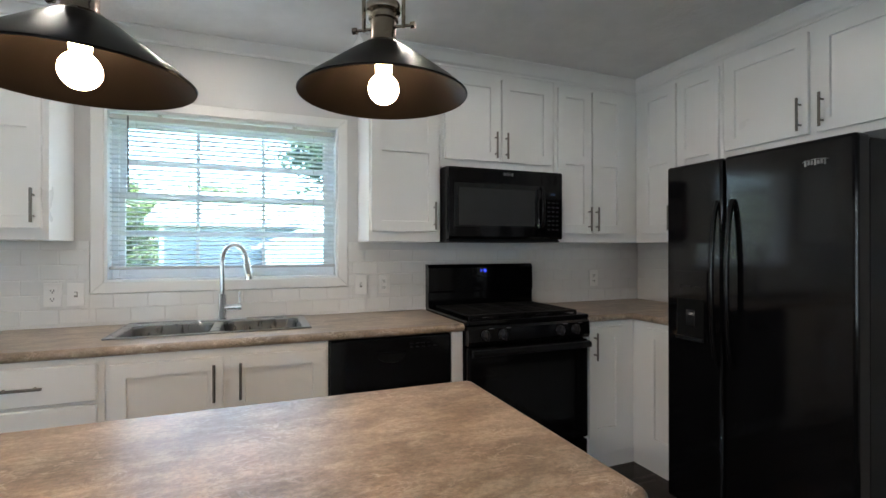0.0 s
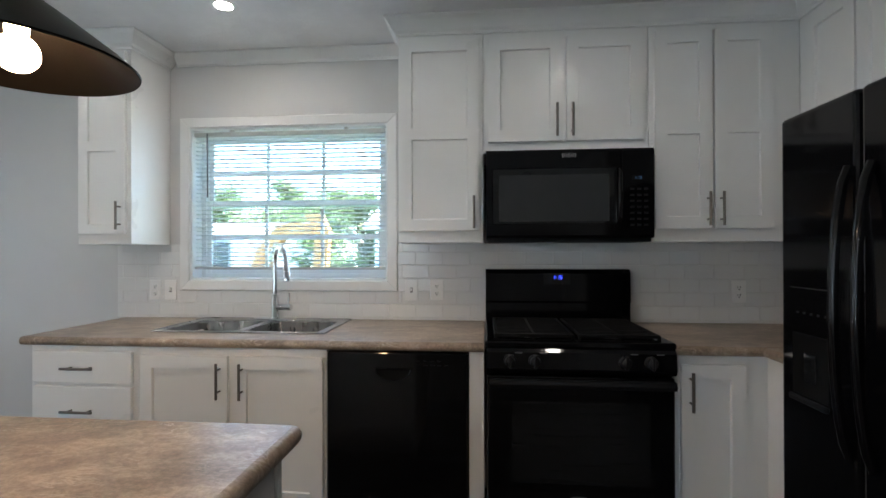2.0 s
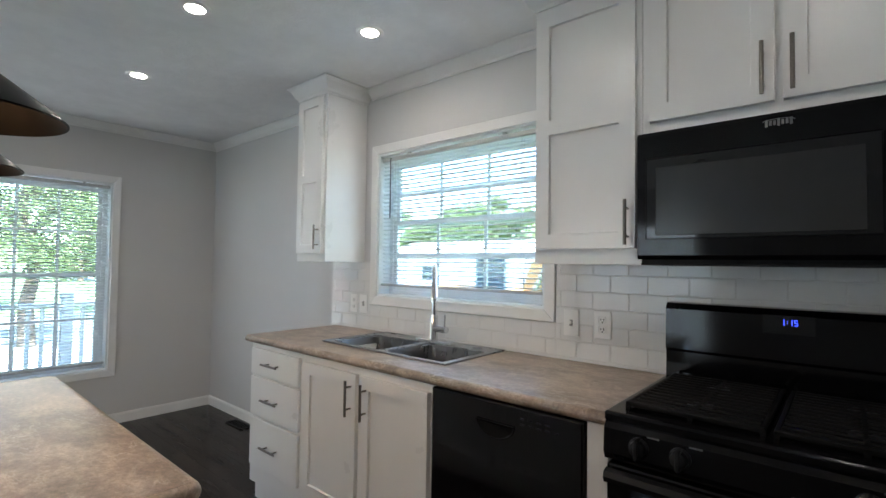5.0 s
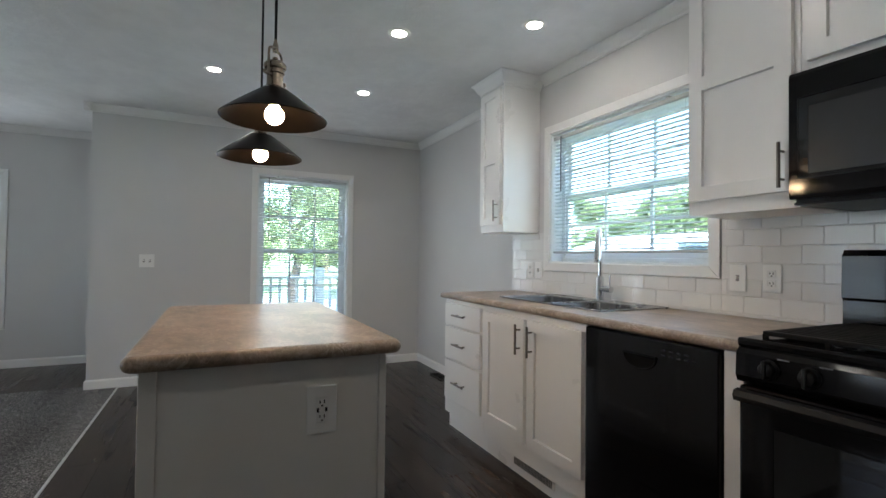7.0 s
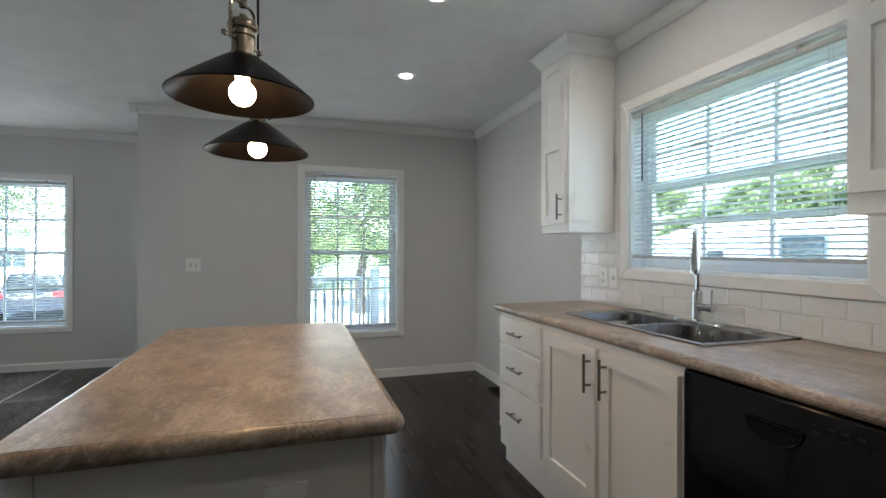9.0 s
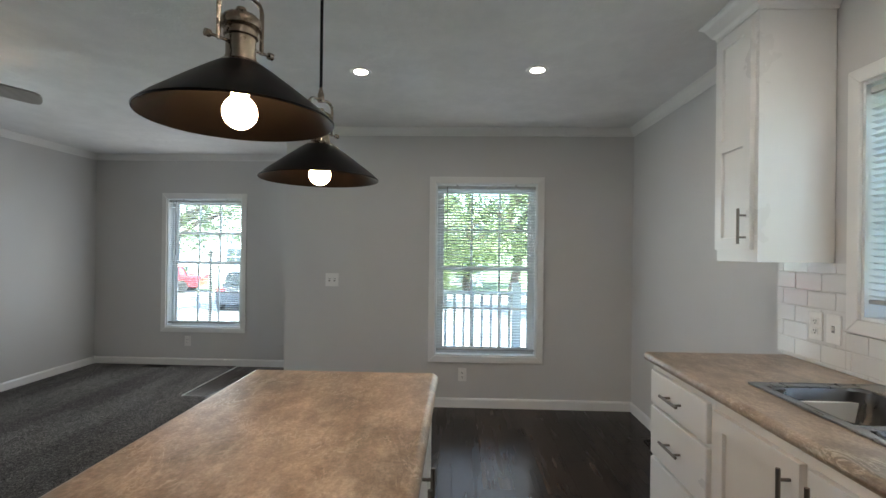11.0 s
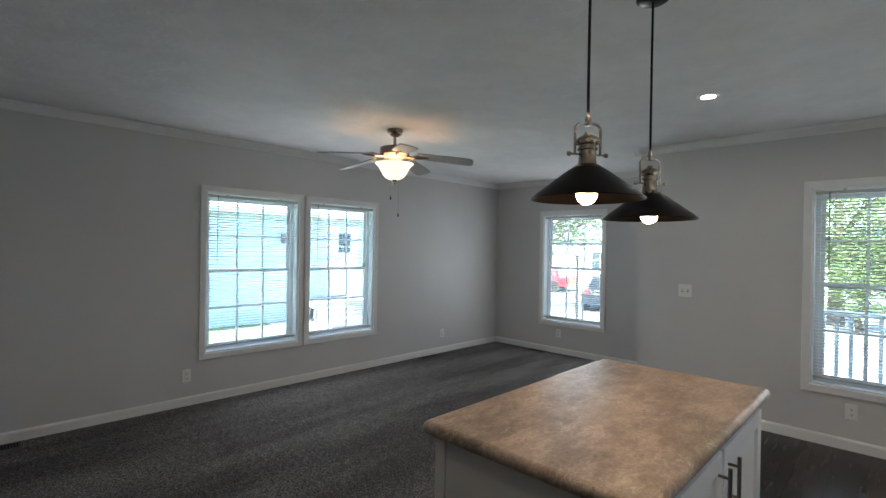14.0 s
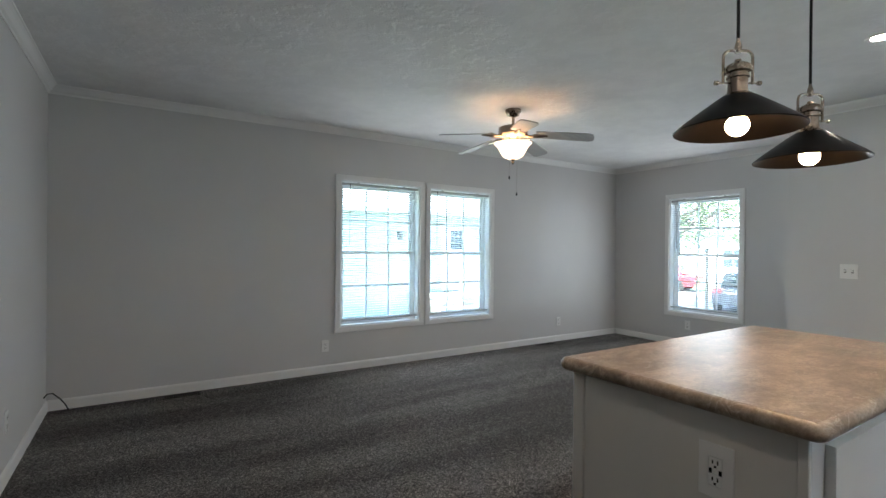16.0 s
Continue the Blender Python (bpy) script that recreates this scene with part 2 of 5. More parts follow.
M_SHADE = plain("oil_rubbed_bronze_shade", (0.0024, 0.0018, 0.0014), 0.36, 0.0, var=0.2, vscale=12, bump=0.08, spec=0.17)
M_CORD = plain("black_cord", (0.006, 0.006, 0.006), 0.6, spec=0.2)
M_PLATE = plain("white_wall_plate", (0.82, 0.81, 0.79), 0.3, var=0.01)
M_SLOT = plain("dark_slot", (0.005, 0.005, 0.005), 0.7, spec=0.1)
M_VENT = plain("brown_floor_register", (0.008, 0.007, 0.006), 0.5, 0.3)
M_VENT_W = plain("white_toe_register", (0.72, 0.71, 0.69), 0.45)
M_VINYL = slat_material("white_window_vinyl", 0.04)
M_SLAT = slat_material("blind_slat", 0.2)
M_RAIL = plain("blind_rail", (0.5, 0.5, 0.49), 0.45)
M_WAND = plain("smoky_wand", (0.1, 0.1, 0.1), 0.3)
M_GLASS = glass_material("window_glass", (0.76, 0.83, 0.84))
M_BLADE = plain("fan_blade_greywood", (0.36, 0.35, 0.335), 0.42, var=0.12, vscale=3, stretch=(1, 12, 1))
M_LOGO = plain("silver_badge", (0.22, 0.22, 0.22), 0.4, 0.7)
M_BULB = glowing("warm_bulb", (1.0, 0.66, 0.36), 9.5)
M_BOWL = glowing("lit_frosted_bowl", (1.0, 0.72, 0.45), 0.13)
M_FANBULB = glowing("fan_bulb", (1.0, 0.78, 0.55), 10.0)
M_LED = glowing("recessed_led", (1.0, 0.9, 0.78), 12.5)
M_DIGIT = glowing("blue_digits", (0.06, 0.1, 1.0), 0.15)
M_DIGIT2 = glowing("dim_teal_digits", (0.08, 0.22, 0.5), 0.008)

# ---------------------------------------------------------------- mesh helpers
BASE = {}


def thing(name, base, label="", category="", group="", kind=""):
    ob = new(name)
    ob.empty_display_size = 0.1
    ob.location = base
    BASE[ob] = Vector(base)
    return tagged(ob, label, category, group, kind)


def mesh_of(name, bm, material, smooth=False):
    bmesh.ops.recalc_face_normals(bm, faces=bm.faces)
    if smooth:
        for f in bm.faces:
            f.smooth = True
        for e in bm.edges:
            if len(e.link_faces) == 2 and e.calc_face_angle() > 0.7:
                e.smooth = False
    me = bpy.data.meshes.new(name)
    bm.to_mesh(me)
    bm.free()
    if material:
        me.materials.append(material)
    return me


def part(name, bm, material, parent, label="", smooth=False):
    """One mesh under a thing or a part; the bmesh is in world coordinates."""
    base = BASE[parent]
    bmesh.ops.translate(bm, verts=bm.verts, vec=-base)
    ob = new(name, mesh_of(name, bm, material, smooth))
    ob.parent = parent
    BASE[ob] = base
    return tagged(ob, label)


def solid(name, bm, material, label="", category="", group="", kind="structure", smooth=False):
    """One mesh that is a whole thing or a piece of the setting."""
    ob = new(name, mesh_of(name, bm, material, smooth))
    BASE[ob] = Vector((0, 0, 0))
    return tagged(ob, label, category, group, kind)


def piece(name, me, parent, at):
    """An alike piece on shared mesh data."""
    ob = new(name, me)
    ob.parent = parent
    ob.location = Vector(at) - BASE[parent]
    return ob


def hexa(bm, c, bev=0.0, seg=1):
    """A six-sided block from corners 000 100 110 010 001 101 111 011."""
    v = [bm.verts.new(p) for p in c]
    fs = [bm.faces.new([v[i] for i in q]) for q in ((0, 3, 2, 1), (4, 5, 6, 7), (0, 1, 5, 4), (1, 2, 6, 5), (2, 3, 7, 6), (3, 0, 4, 7))]
    if bev:
        es = list({e for f in fs for e in f.edges})
        bmesh.ops.bevel(bm, geom=es, offset=bev, segments=seg, affect="EDGES", profile=0.5)


def box(bm, lo, hi, bev=0.0, seg=1, m=None):
    (x0, y0, z0), (x1, y1, z1) = lo, hi
    c = [(x0, y0, z0), (x1, y0, z0), (x1, y1, z0), (x0, y1, z0), (x0, y0, z1), (x1, y0, z1), (x1, y1, z1), (x0, y1, z1)]
    hexa(bm, [m(*p) for p in c] if m else c, bev, seg)


def boxed(lo, hi, bev=0.0, seg=1, m=None):
    bm = bmesh.new()
    box(bm, lo, hi, bev, seg, m)
    return bm


def lathe(bm, profile, centre, seg=32, cap=True, axis=(0, 0, 1)):
    """Turns (radius, height) pairs about an axis through centre."""
    q = Vector((0, 0, 1)).rotation_difference(Vector(axis))
    rings = []
    for r, h in profile:
        rings.append([bm.verts.new(Vector(centre) + q @ Vector((max(r, 1e-5) * math.cos(a), max(r, 1e-5) * math.sin(a), h))) for a in [2 * math.pi * k / seg for k in range(seg)]])
    for a, b in zip(rings, rings[1:]):
        for k in range(seg):
            bm.faces.new((a[k], a[(k + 1) % seg], b[(k + 1) % seg], b[k]))
    if cap:
        bm.faces.new(rings[0])
        bm.faces.new(rings[-1])


def tube(bm, pts, r, seg=10):
    pts = [Vector(p) for p in pts]
    rings = []
    side = None
    for k, p in enumerate(pts):
        d = (pts[min(k + 1, len(pts) - 1)] - pts[max(k - 1, 0)]).normalized()
        if side is None:
            side = d.cross(Vector((0.31, 0.17, 0.93)))
            if side.length < 1e-3:
                side = d.cross(Vector((1, 0, 0)))
        side = (side - d * side.dot(d)).normalized()
        up = d.cross(side)
        rr = r[k] if isinstance(r, (list, tuple)) else r
        rings.append([bm.verts.new(p + rr * (math.cos(a) * side + math.sin(a) * up)) for a in [2 * math.pi * j / seg for j in range(seg)]])
    for a, b in zip(rings, rings[1:]):
        for j in range(seg):
            bm.faces.new((a[j], a[(j + 1) % seg], b[(j + 1) % seg], b[j]))
    bm.faces.new(rings[0])
    bm.faces.new(rings[-1])


def arc(centre, r, a0, a1, n, ex, ez):
    c, ex, ez = Vector(centre), Vector(ex), Vector(ez)
    return [c + r * (math.cos(a) * ex + math.sin(a) * ez) for a in [a0 + (a1 - a0) * k / n for k in range(n + 1)]]


def extrude(bm, outline, m, u0, u1):
    """A closed (v, z) outline carried from u0 to u1 through the map m(u, v, z)."""
    a = [bm.verts.new(m(u0, v, z)) for v, z in outline]
    b = [bm.verts.new(m(u1, v, z)) for v, z in outline]
    n = len(outline)
    for k in range(n):
        bm.faces.new((a[k], a[(k + 1) % n], b[(k + 1) % n], b[k]))
    bm.faces.new(a)
    bm.faces.new(b)


def on_wall(axis, plane, room):
    """A map (u along the wall, v into the room, z). room: +1 or -1, the room's side of the plane."""
    if axis == "y":
        return lambda u, v, z: (u, plane + room * v, z)
    return lambda u, v, z: (plane + room * v, u, z)


SINK_WALL, DINING_WALL = on_wall("y", YW, -1), on_wall("x", XD, 1)
FAR_WALL, LONG_WALL, END_WALL = on_wall("x", XL, 1), on_wall("y", YL, 1), on_wall("x", XR, -1)
FRIDGE_WALL, ENTRY_WALL = on_wall("x", XK, -1), on_wall("y", YJ, -1)

# ---------------------------------------------------------------- walls, floor, ceiling


def wall(name, m, u0, u1, holes=(), label="", z1=ZC + 0.02):
    bm = bmesh.new()
    edge = u0
    for a0, a1, z0, zt in sorted(holes):
        box(bm, (edge, -TH, GROUND), (a0, 0, z1), m=m)
        box(bm, (a0, -TH, GROUND), (a1, 0, z0), m=m)
        box(bm, (a0, -TH, zt), (a1, 0, z1), m=m)
        edge = a1
    box(bm, (edge, -TH, GROUND), (u1, 0, z1), m=m)
    return solid(name, bm, M_WALL, label, "wall")


KW = (-0.797, 0.362, 1.128, 2.008)
W2 = (1.297, 2.183, 0.447, 1.953)
W3 = (-1.882, -0.998, 0.438, 1.932)
WA = (-0.980, -0.068, 0.445, 1.92)
WB = (-1.966, -1.108, 0.445, 1.915)
wall("wall_north", SINK_WALL, XD - TH, XK + TH, [KW], "greige painted kitchen wall with a window opening")
wall("wall_west_dining", DINING_WALL, YJ, YW, [W2], "greige painted dining wall with a window opening")
wall("wall_west_living", FAR_WALL, YL - TH, YJ + TH, [W3], "greige painted far living room wall")
wall("wall_south", LONG_WALL, XL, XR + TH, [WB, WA], "long greige living room wall with two windows")
wall("wall_entry", ENTRY_WALL, XL, XD - TH, [], "greige painted wall beside the entry")
wall("wall_east_living", END_WALL, YL, YR - TH, [], "greige painted end wall of the living room")
wall("wall_east_jog", on_wall("y", YR, 1), XR, XK + TH, [], "short greige return wall")
wall("wall_east_kitchen", FRIDGE_WALL, YR, YW, [], "greige painted wall behind the refrigerator")

solid("ceiling", boxed((XL - TH, YL - TH, ZC), (XK + TH, YW + TH, ZC + 0.1)), M_CEIL, "white ceiling with hand-trowelled knockdown texture", "ceiling")
solid("roof", boxed((XL - 0.4, YL - 0.4, ZC + 0.12), (XK + 0.4, YW + 0.45, ZC + 0.3)), M_TRIM, "flat eave and roof above the rooms", "roof")
SEAM_Y, SEAM_X, ENTRY_Y = 0.19, -3.23, -1.03
solid("floor", boxed((XL - TH, YL - TH, -0.16), (XK + TH, YW + TH, -0.012)), M_SUB, "dark underlay below the vinyl planks", "floor")
bm = bmesh.new()
box(bm, (SEAM_X, YL, -0.012), (XR, SEAM_Y, 0.004), 0.003)
box(bm, (XL, YL, -0.012), (SEAM_X, ENTRY_Y, 0.004), 0.003)
solid("carpet", bm, M_CARPET, "dark grey cut-pile carpet of the living room", "carpet")
bm = bmesh.new()
box(bm, (SEAM_X + 0.03, SEAM_Y, -0.002), (XR, SEAM_Y + 0.014, 0.006), 0.002)
box(bm, (XL, ENTRY_Y, -0.002), (SEAM_X - 0.01, ENTRY_Y + 0.014, 0.006), 0.002)
solid("trim_carpet_edge", bm, M_STRIP, "thin metal strip where carpet meets vinyl", "trim")


def baseboard(name, m, u0, u1):
    bm = bmesh.new()
    h = 0.083
    extrude(bm, [(0, 0), (0.013, 0), (0.013, h - 0.016), (0.009, h - 0.006), (0.004, h), (0, h)], m, u0, u1)
    return solid(name, bm, M_TRIM, "white painted baseboard", "baseboard")


baseboard("baseboard_north", SINK_WALL, XD, -1.17)
baseboard("baseboard_dining", DINING_WALL, YJ, YW - 0.013)
baseboard("baseboard_far", FAR_WALL, YL, YJ)
baseboard("baseboard_south", LONG_WALL, XL + 0.013, XR)
baseboard("baseboard_entry", ENTRY_WALL, XL + 0.013, XD + 0.013)
baseboard("baseboard_east", END_WALL, YL + 0.013, YR)
baseboard("baseboard_jog", on_wall("y", YR, 1), XR - 0.013, XK)
baseboard("baseboard_fridge", FRIDGE_WALL, YR + 0.013, 1.12)


def crown_outline(drop=0.066, out=0.056):
    z = ZC
    return [(0, z - drop), (0.008, z - drop), (0.010, z - drop + 0.012), (0.022, z - drop + 0.022), (out - 0.018, z - 0.022), (out - 0.008, z - 0.012), (out, z - 0.008), (out, z - 0.001), (0, z - 0.001)]


def crown(name, m, u0, u1):
    bm = bmesh.new()
    extrude(bm, crown_outline(), m, u0, u1)
    return solid(name, bm, M_TRIM, "white crown moulding at the ceiling", "crown moulding")


crown("trim_crown_north_a", SINK_WALL, XD, -1.26)
crown("trim_crown_north_b", SINK_WALL, -0.872, 0.432)
crown("trim_crown_dining", DINING_WALL, YJ - 0.056, YW - 0.002)
crown("trim_crown_far", FAR_WALL, YL, YJ)
crown("trim_crown_south", LONG_WALL, XL + 0.002, XR)
crown("trim_crown_entry", ENTRY_WALL, XL + 0.002, XD + 0.054)
crown("trim_crown_east", END_WALL, YL + 0.002, YR)
crown("trim_crown_jog", on_wall("y", YR, 1), XR - 0.054, XK)
crown("trim_crown_fridge", FRIDGE_WALL, YR + 0.002, 1.06)

# ---------------------------------------------------------------- windows and blinds


def window(name, m, hole, label):
    u0, u1, z0, z1 = hole
    uc = (u0 + u1) / 2
    win = thing(name, m(uc, 0, z0), label, "window", kind="structure")
    w, t = 0.055, 0.016
    bm = bmesh.new()

    def board(p):
        hexa(bm, [m(*q) for q in [(a, 0, b) for a, b in p] + [(a, t, b) for a, b in p]], 0.003)
    board([(u0 - w, z0 - w), (u1 + w, z0 - w), (u1, z0), (u0, z0)])
    board([(u0, z1), (u1, z1), (u1 + w, z1 + w), (u0 - w, z1 + w)])
    board([(u0 - w, z0 - w), (u0, z0), (u0, z1), (u0 - w, z1 + w)])
    board([(u1, z0), (u1 + w, z0 - w), (u1 + w, z1 + w), (u1, z1)])
    part("casing", bm, M_TRIM, win, "white mitred casing boards")
    bm = bmesh.new()
    j = 0.012
    for lo, hi in (((u0, -TH, z0), (u0 + j, 0.002, z1)), ((u1 - j, -TH, z0), (u1, 0.002, z1)), ((u0 + j, -TH, z1 - j), (u1 - j, 0.002, z1)), ((u0 + j, -TH, z0), (u1 - j, 0.002, z0 + j))):
        box(bm, lo, hi, m=m)
    part("jamb", bm, M_VINYL, win)
    f = 0.03
    a0, a1, b0, b1 = u0 + j, u1 - j, z0 + j, z1 - j
    bm = bmesh.new()
    for lo, hi in (((a0, -0.148, b0), (a0 + f, -0.088, b1)), ((a1 - f, -0.148, b0), (a1, -0.088, b1)), ((a0 + f, -0.148, b1 - f), (a1 - f, -0.088, b1)), ((a0 + f, -0.148, b0), (a1 - f, -0.088, b0 + f * 0.8))):
        box(bm, lo, hi, 0.002, m=m)
    part("window_frame", bm, M_VINYL, win)
    zm = (b0 + b1) / 2 + 0.005
    for upper in (True, False):
        va, vb = (-0.138, -0.118) if upper else (-0.114, -0.094)
        s0, s1 = (zm - 0.018, b1 - f) if upper else (b0 + f * 0.8, zm + 0.018)
        c0, c1 = a0 + f, a1 - f
        s = 0.028
        bm = bmesh.new()
        for lo, hi in (((c0, va, s0), (c0 + s, vb, s1)), ((c1 - s, va, s0), (c1, vb, s1)), ((c0 + s, va, s0), (c1 - s, vb, s0 + s)), ((c0 + s, va, s1 - s), (c1 - s, vb, s1))):
            box(bm, lo, hi, 0.002, m=m)
        sash = part("sash", bm, M_VINYL, win, "white vinyl sash")
        g0, g1, h0, h1 = c0 + s, c1 - s, s0 + s, s1 - s
        vm = (va + vb) / 2
        for k in (1, 2):
            u = g0 + (g1 - g0) * k / 3
            part("muntin", boxed((u - 0.009, vm - 0.007, h0), (u + 0.009, vm + 0.007, h1), m=m), M_VINYL, sash)
        zz = (h0 + h1) / 2
        part("muntin", boxed((g0, vm - 0.0065, zz - 0.009), (g1, vm + 0.0065, zz + 0.009), m=m), M_VINYL, sash)
        pane = part("pane", boxed((g0, vm - 0.0015, h0), (g1, vm + 0.0015, h1), m=m), M_GLASS, sash)
        pane.visible_shadow = False
    return win


def blind(m, hole, wand_side, label, bottom_gap=0.035):
    u0, u1, z0, z1 = hole
    u0, u1, z0, z1 = u0 + 0.016, u1 - 0.016, z0 + 0.012, z1 - 0.012
    uc = (u0 + u1) / 2
    bl = thing("blind", m(uc, -0.02, z1), label, "blind", "window blinds")
    part("head_rail", boxed((u0, -0.036, z1 - 0.036), (u1, -0.008, z1 - 0.012), 0.003, m=m), M_RAIL, bl)
    for u in (u0 + 0.2 * (u1 - u0), u1 - 0.2 * (u1 - u0)):
        part("bracket", boxed((u - 0.009, -0.034, z1 - 0.0118), (u + 0.009, -0.01, z1 + 0.001), 0.001, m=m), M_RAIL, bl, "small steel hanging bracket")
    zb = z0 + bottom_gap
    part("bottom_rail", boxed((u0, -0.034, zb), (u1, -0.010, zb + 0.016), 0.004, 2, m=m), M_RAIL, bl)
    for u in (u0 + 0.12, u1 - 0.12):
        bm = bmesh.new()
        tube(bm, [m(u, -0.0345, zb + 0.01), m(u, -0.0345, z1 - 0.02)], 0.0009, 5)
        tube(bm, [m(u, -0.0095, zb + 0.01), m(u, -0.0095, z1 - 0.02)], 0.0009, 5)
        part("ladder_cord", bm, M_RAIL, bl)
    u = u0 + 0.085 if wand_side < 0 else u1 - 0.085
    bm = bmesh.new()
    tube(bm, [m(u, -0.003, z1 - 0.02), m(u, -0.001, z1 - 0.03), m(u + 0.002, -0.001, z1 - 0.03 - (z1 - z0) * 0.42)], 0.0042, 6)
    part("tilt_wand", bm, M_WAND, bl, "smoky plastic tilt wand")
    bm = bmesh.new()
    d, th = 0.0125, 0.0007
    prof = [(-d, -0.0022), (-d * 0.4, 0.0004), (d * 0.4, 0.0004), (d, -0.0022)]
    origin = Vector(m(uc, -0.022, 0))
    for lo, hi in zip(prof, prof[1:]):
        c = []
        for dz in (0, th):
            for uu, (v, z) in ((u0, lo), (u1, lo), (u1, hi), (u0, hi)):
                c.append(Vector(m(uu, -0.022 + v, z + dz + 0.24 * v)) - origin)
        hexa(bm, c)
    me = mesh_of("slat", bm, M_SLAT)
    z = zb + 0.028
    while z < z1 - 0.042:
        piece("slat", me, bl, m(uc, -0.022, z))
        z += 0.0245
    return bl


window("window_1", SINK_WALL, KW, "white double-hung kitchen window with colonial grids")
window("window_2", DINING_WALL, W2, "white double-hung dining window with colonial grids")
window("window_3", FAR_WALL, W3, "white double-hung window on the far living wall")
window("window_4", LONG_WALL, WA, "white double-hung living room window with grids")
window("window_5", LONG_WALL, WB, "white double-hung living room window beside its twin")
blind(SINK_WALL, KW, -1, "lowered white mini blind with open slats over the sink", 0.05)
blind(DINING_WALL, W2, -1, "lowered white mini blind with open slats in dining window")
blind(FAR_WALL, W3, -1, "lowered white mini blind with open slats, far window")
blind(LONG_WALL, WA, 1, "lowered white mini blind with open slats, living window")
blind(LONG_WALL, WB, 1, "lowered white mini blind with open slats, twin window")

# ---------------------------------------------------------------- cabinet parts


def door_bm(m, u0, u1, z0, z1, v0, mid=None, slab=False, w=0.056):
    """A shaker door: one sheet whose front is sunk inside the stiles and rails; v0 is its back."""
    bm = bmesh.new()
    t = 0.020
    if slab:
        box(bm, (u0, v0, z0), (u1, v0 + t, z1), 0.003, m=m)
        return bm
    us = [u0, u0 + w, u1 - w, u1]
    zs = [z0, z0 + w] + ([mid - w / 2, mid + w / 2] if mid else []) + [z1 - w, z1]
    front = [[bm.verts.new(m(u, v0 + t, z)) for u in us] for z in zs]
    back = [bm.verts.new(m(u, v0, z)) for u, z in ((u0, z0), (u1, z0), (u1, z1), (u0, z1))]
    n = len(zs) - 1
    for k in range(n):
        for i in range(3):
            ring = [front[k][i], front[k][i + 1], front[k + 1][i + 1], front[k + 1][i]]
            if i == 1 and k % 2 == 1:
                e = 0.0025
                low = [bm.verts.new(m(u, v0 + 0.009, z)) for u, z in ((us[1] + e, zs[k] + e), (us[2] - e, zs[k] + e), (us[2] - e, zs[k + 1] - e), (us[1] + e, zs[k + 1] - e))]
                for a in range(4):
                    bm.faces.new((ring[a], ring[(a + 1) % 4], low[(a + 1) % 4], low[a]))
                bm.faces.new(low)
            else:
                bm.faces.new(ring)
    bm.faces.new([front[0][i] for i in range(4)] + [back[1], back[0]])
    bm.faces.new([front[n][i] for i in range(4)] + [back[2], back[3]])
    bm.faces.new([front[k][0] for k in range(n + 1)] + [back[3], back[0]])
    bm.faces.new([front[k][3] for k in range(n + 1)] + [back[2], back[1]])
    bm.faces.new(back)
    rim = {v for row in (front[0], front[n]) for v in row} | {row[0] for row in front} | {row[3] for row in front}
    rim_edges = [e for e in bm.edges if e.verts[0] in rim and e.verts[1] in rim and any(len(f.verts) > 4 for f in e.link_faces)]
    bmesh.ops.bevel(bm, geom=rim_edges, offset=0.002, segments=1, affect="EDGES")
    return bm


def pull(m, u, z, v, length, parent, upright=True):
    """A bar pull on two posts."""
    bm = bmesh.new()
    s = 0.031
    e = length / 2
    pt = (lambda k, d: m(u, v + d, z + k)) if upright else (lambda k, d: m(u + k, v + d, z))
    tube(bm, [pt(-e, s), pt(e, s)], 0.006, 10)
    for k in (-e * 0.62, e * 0.62):
        tube(bm, [pt(k, 0), pt(k, s - 0.004)], 0.0045, 8)
    return part("handle", bm, M_PULL, parent, "satin nickel bar pull", smooth=True)


def base_unit(name, m, u0, u1, depth, label, category="cabinet", height=0.872, left_end=False):
    """A base cabinet: carcass with a face frame, toe kick below."""
    cab = thing(name, m((u0 + u1) / 2, 0, 0), label, category, "kitchen cabinets")
    part("body", boxed((u0, 0.004, 0.1), (u1, depth, height), 0.001, m=m), M_CAB, cab)
    if height < 0.8:
        part("face_rail", boxed((u0, depth - 0.02, height + 0.001), (u1, depth, 0.872), m=m), M_CAB, cab)
        for u in (u0, u1 - 0.016):
            part("side_panel", boxed((u, 0.004, height + 0.001), (u + 0.016, depth - 0.021, 0.872), m=m), M_CAB, cab)
    part("toe_kick", boxed((u0 + (0.015 if left_end else 0), 0.004, 0.0), (u1, depth - 0.028, 0.1), m=m), M_CAB, cab)
    return cab


D = 0.61
m = SINK_WALL
unit = base_unit("drawer_cabinet", m, -1.16, -0.641, D, "white painted base cabinet with three drawers", left_end=True)
for z0, z1 in ((0.705, 0.848), (0.48, 0.69), (0.205, 0.465)):
    d = part("drawer_front", door_bm(m, -1.135, -0.664, z0, z1, D, slab=True), M_CAB, unit)
    pull(m, -0.90, (z0 + z1) / 2, D + 0.02, 0.15, d, upright=False)
unit = base_unit("sink_cabinet", m, -0.639, 0.222, D, "white painted sink base cabinet with two shaker doors", height=0.735)
for u0, u1, hu in ((-0.622, -0.218, -0.25), (-0.188, 0.208, -0.148)):
    d = part("door", door_bm(m, u0, u1, 0.2, 0.838, D), M_CAB, unit)
    pull(m, hu, 0.735, D + 0.02, 0.155, d)
vent = part("vent_grille", boxed((-0.36, D - 0.0275, 0.04), (-0.02, D - 0.022, 0.092), 0.001, m=m), M_VENT_W, unit, "white louvred toe-kick register")
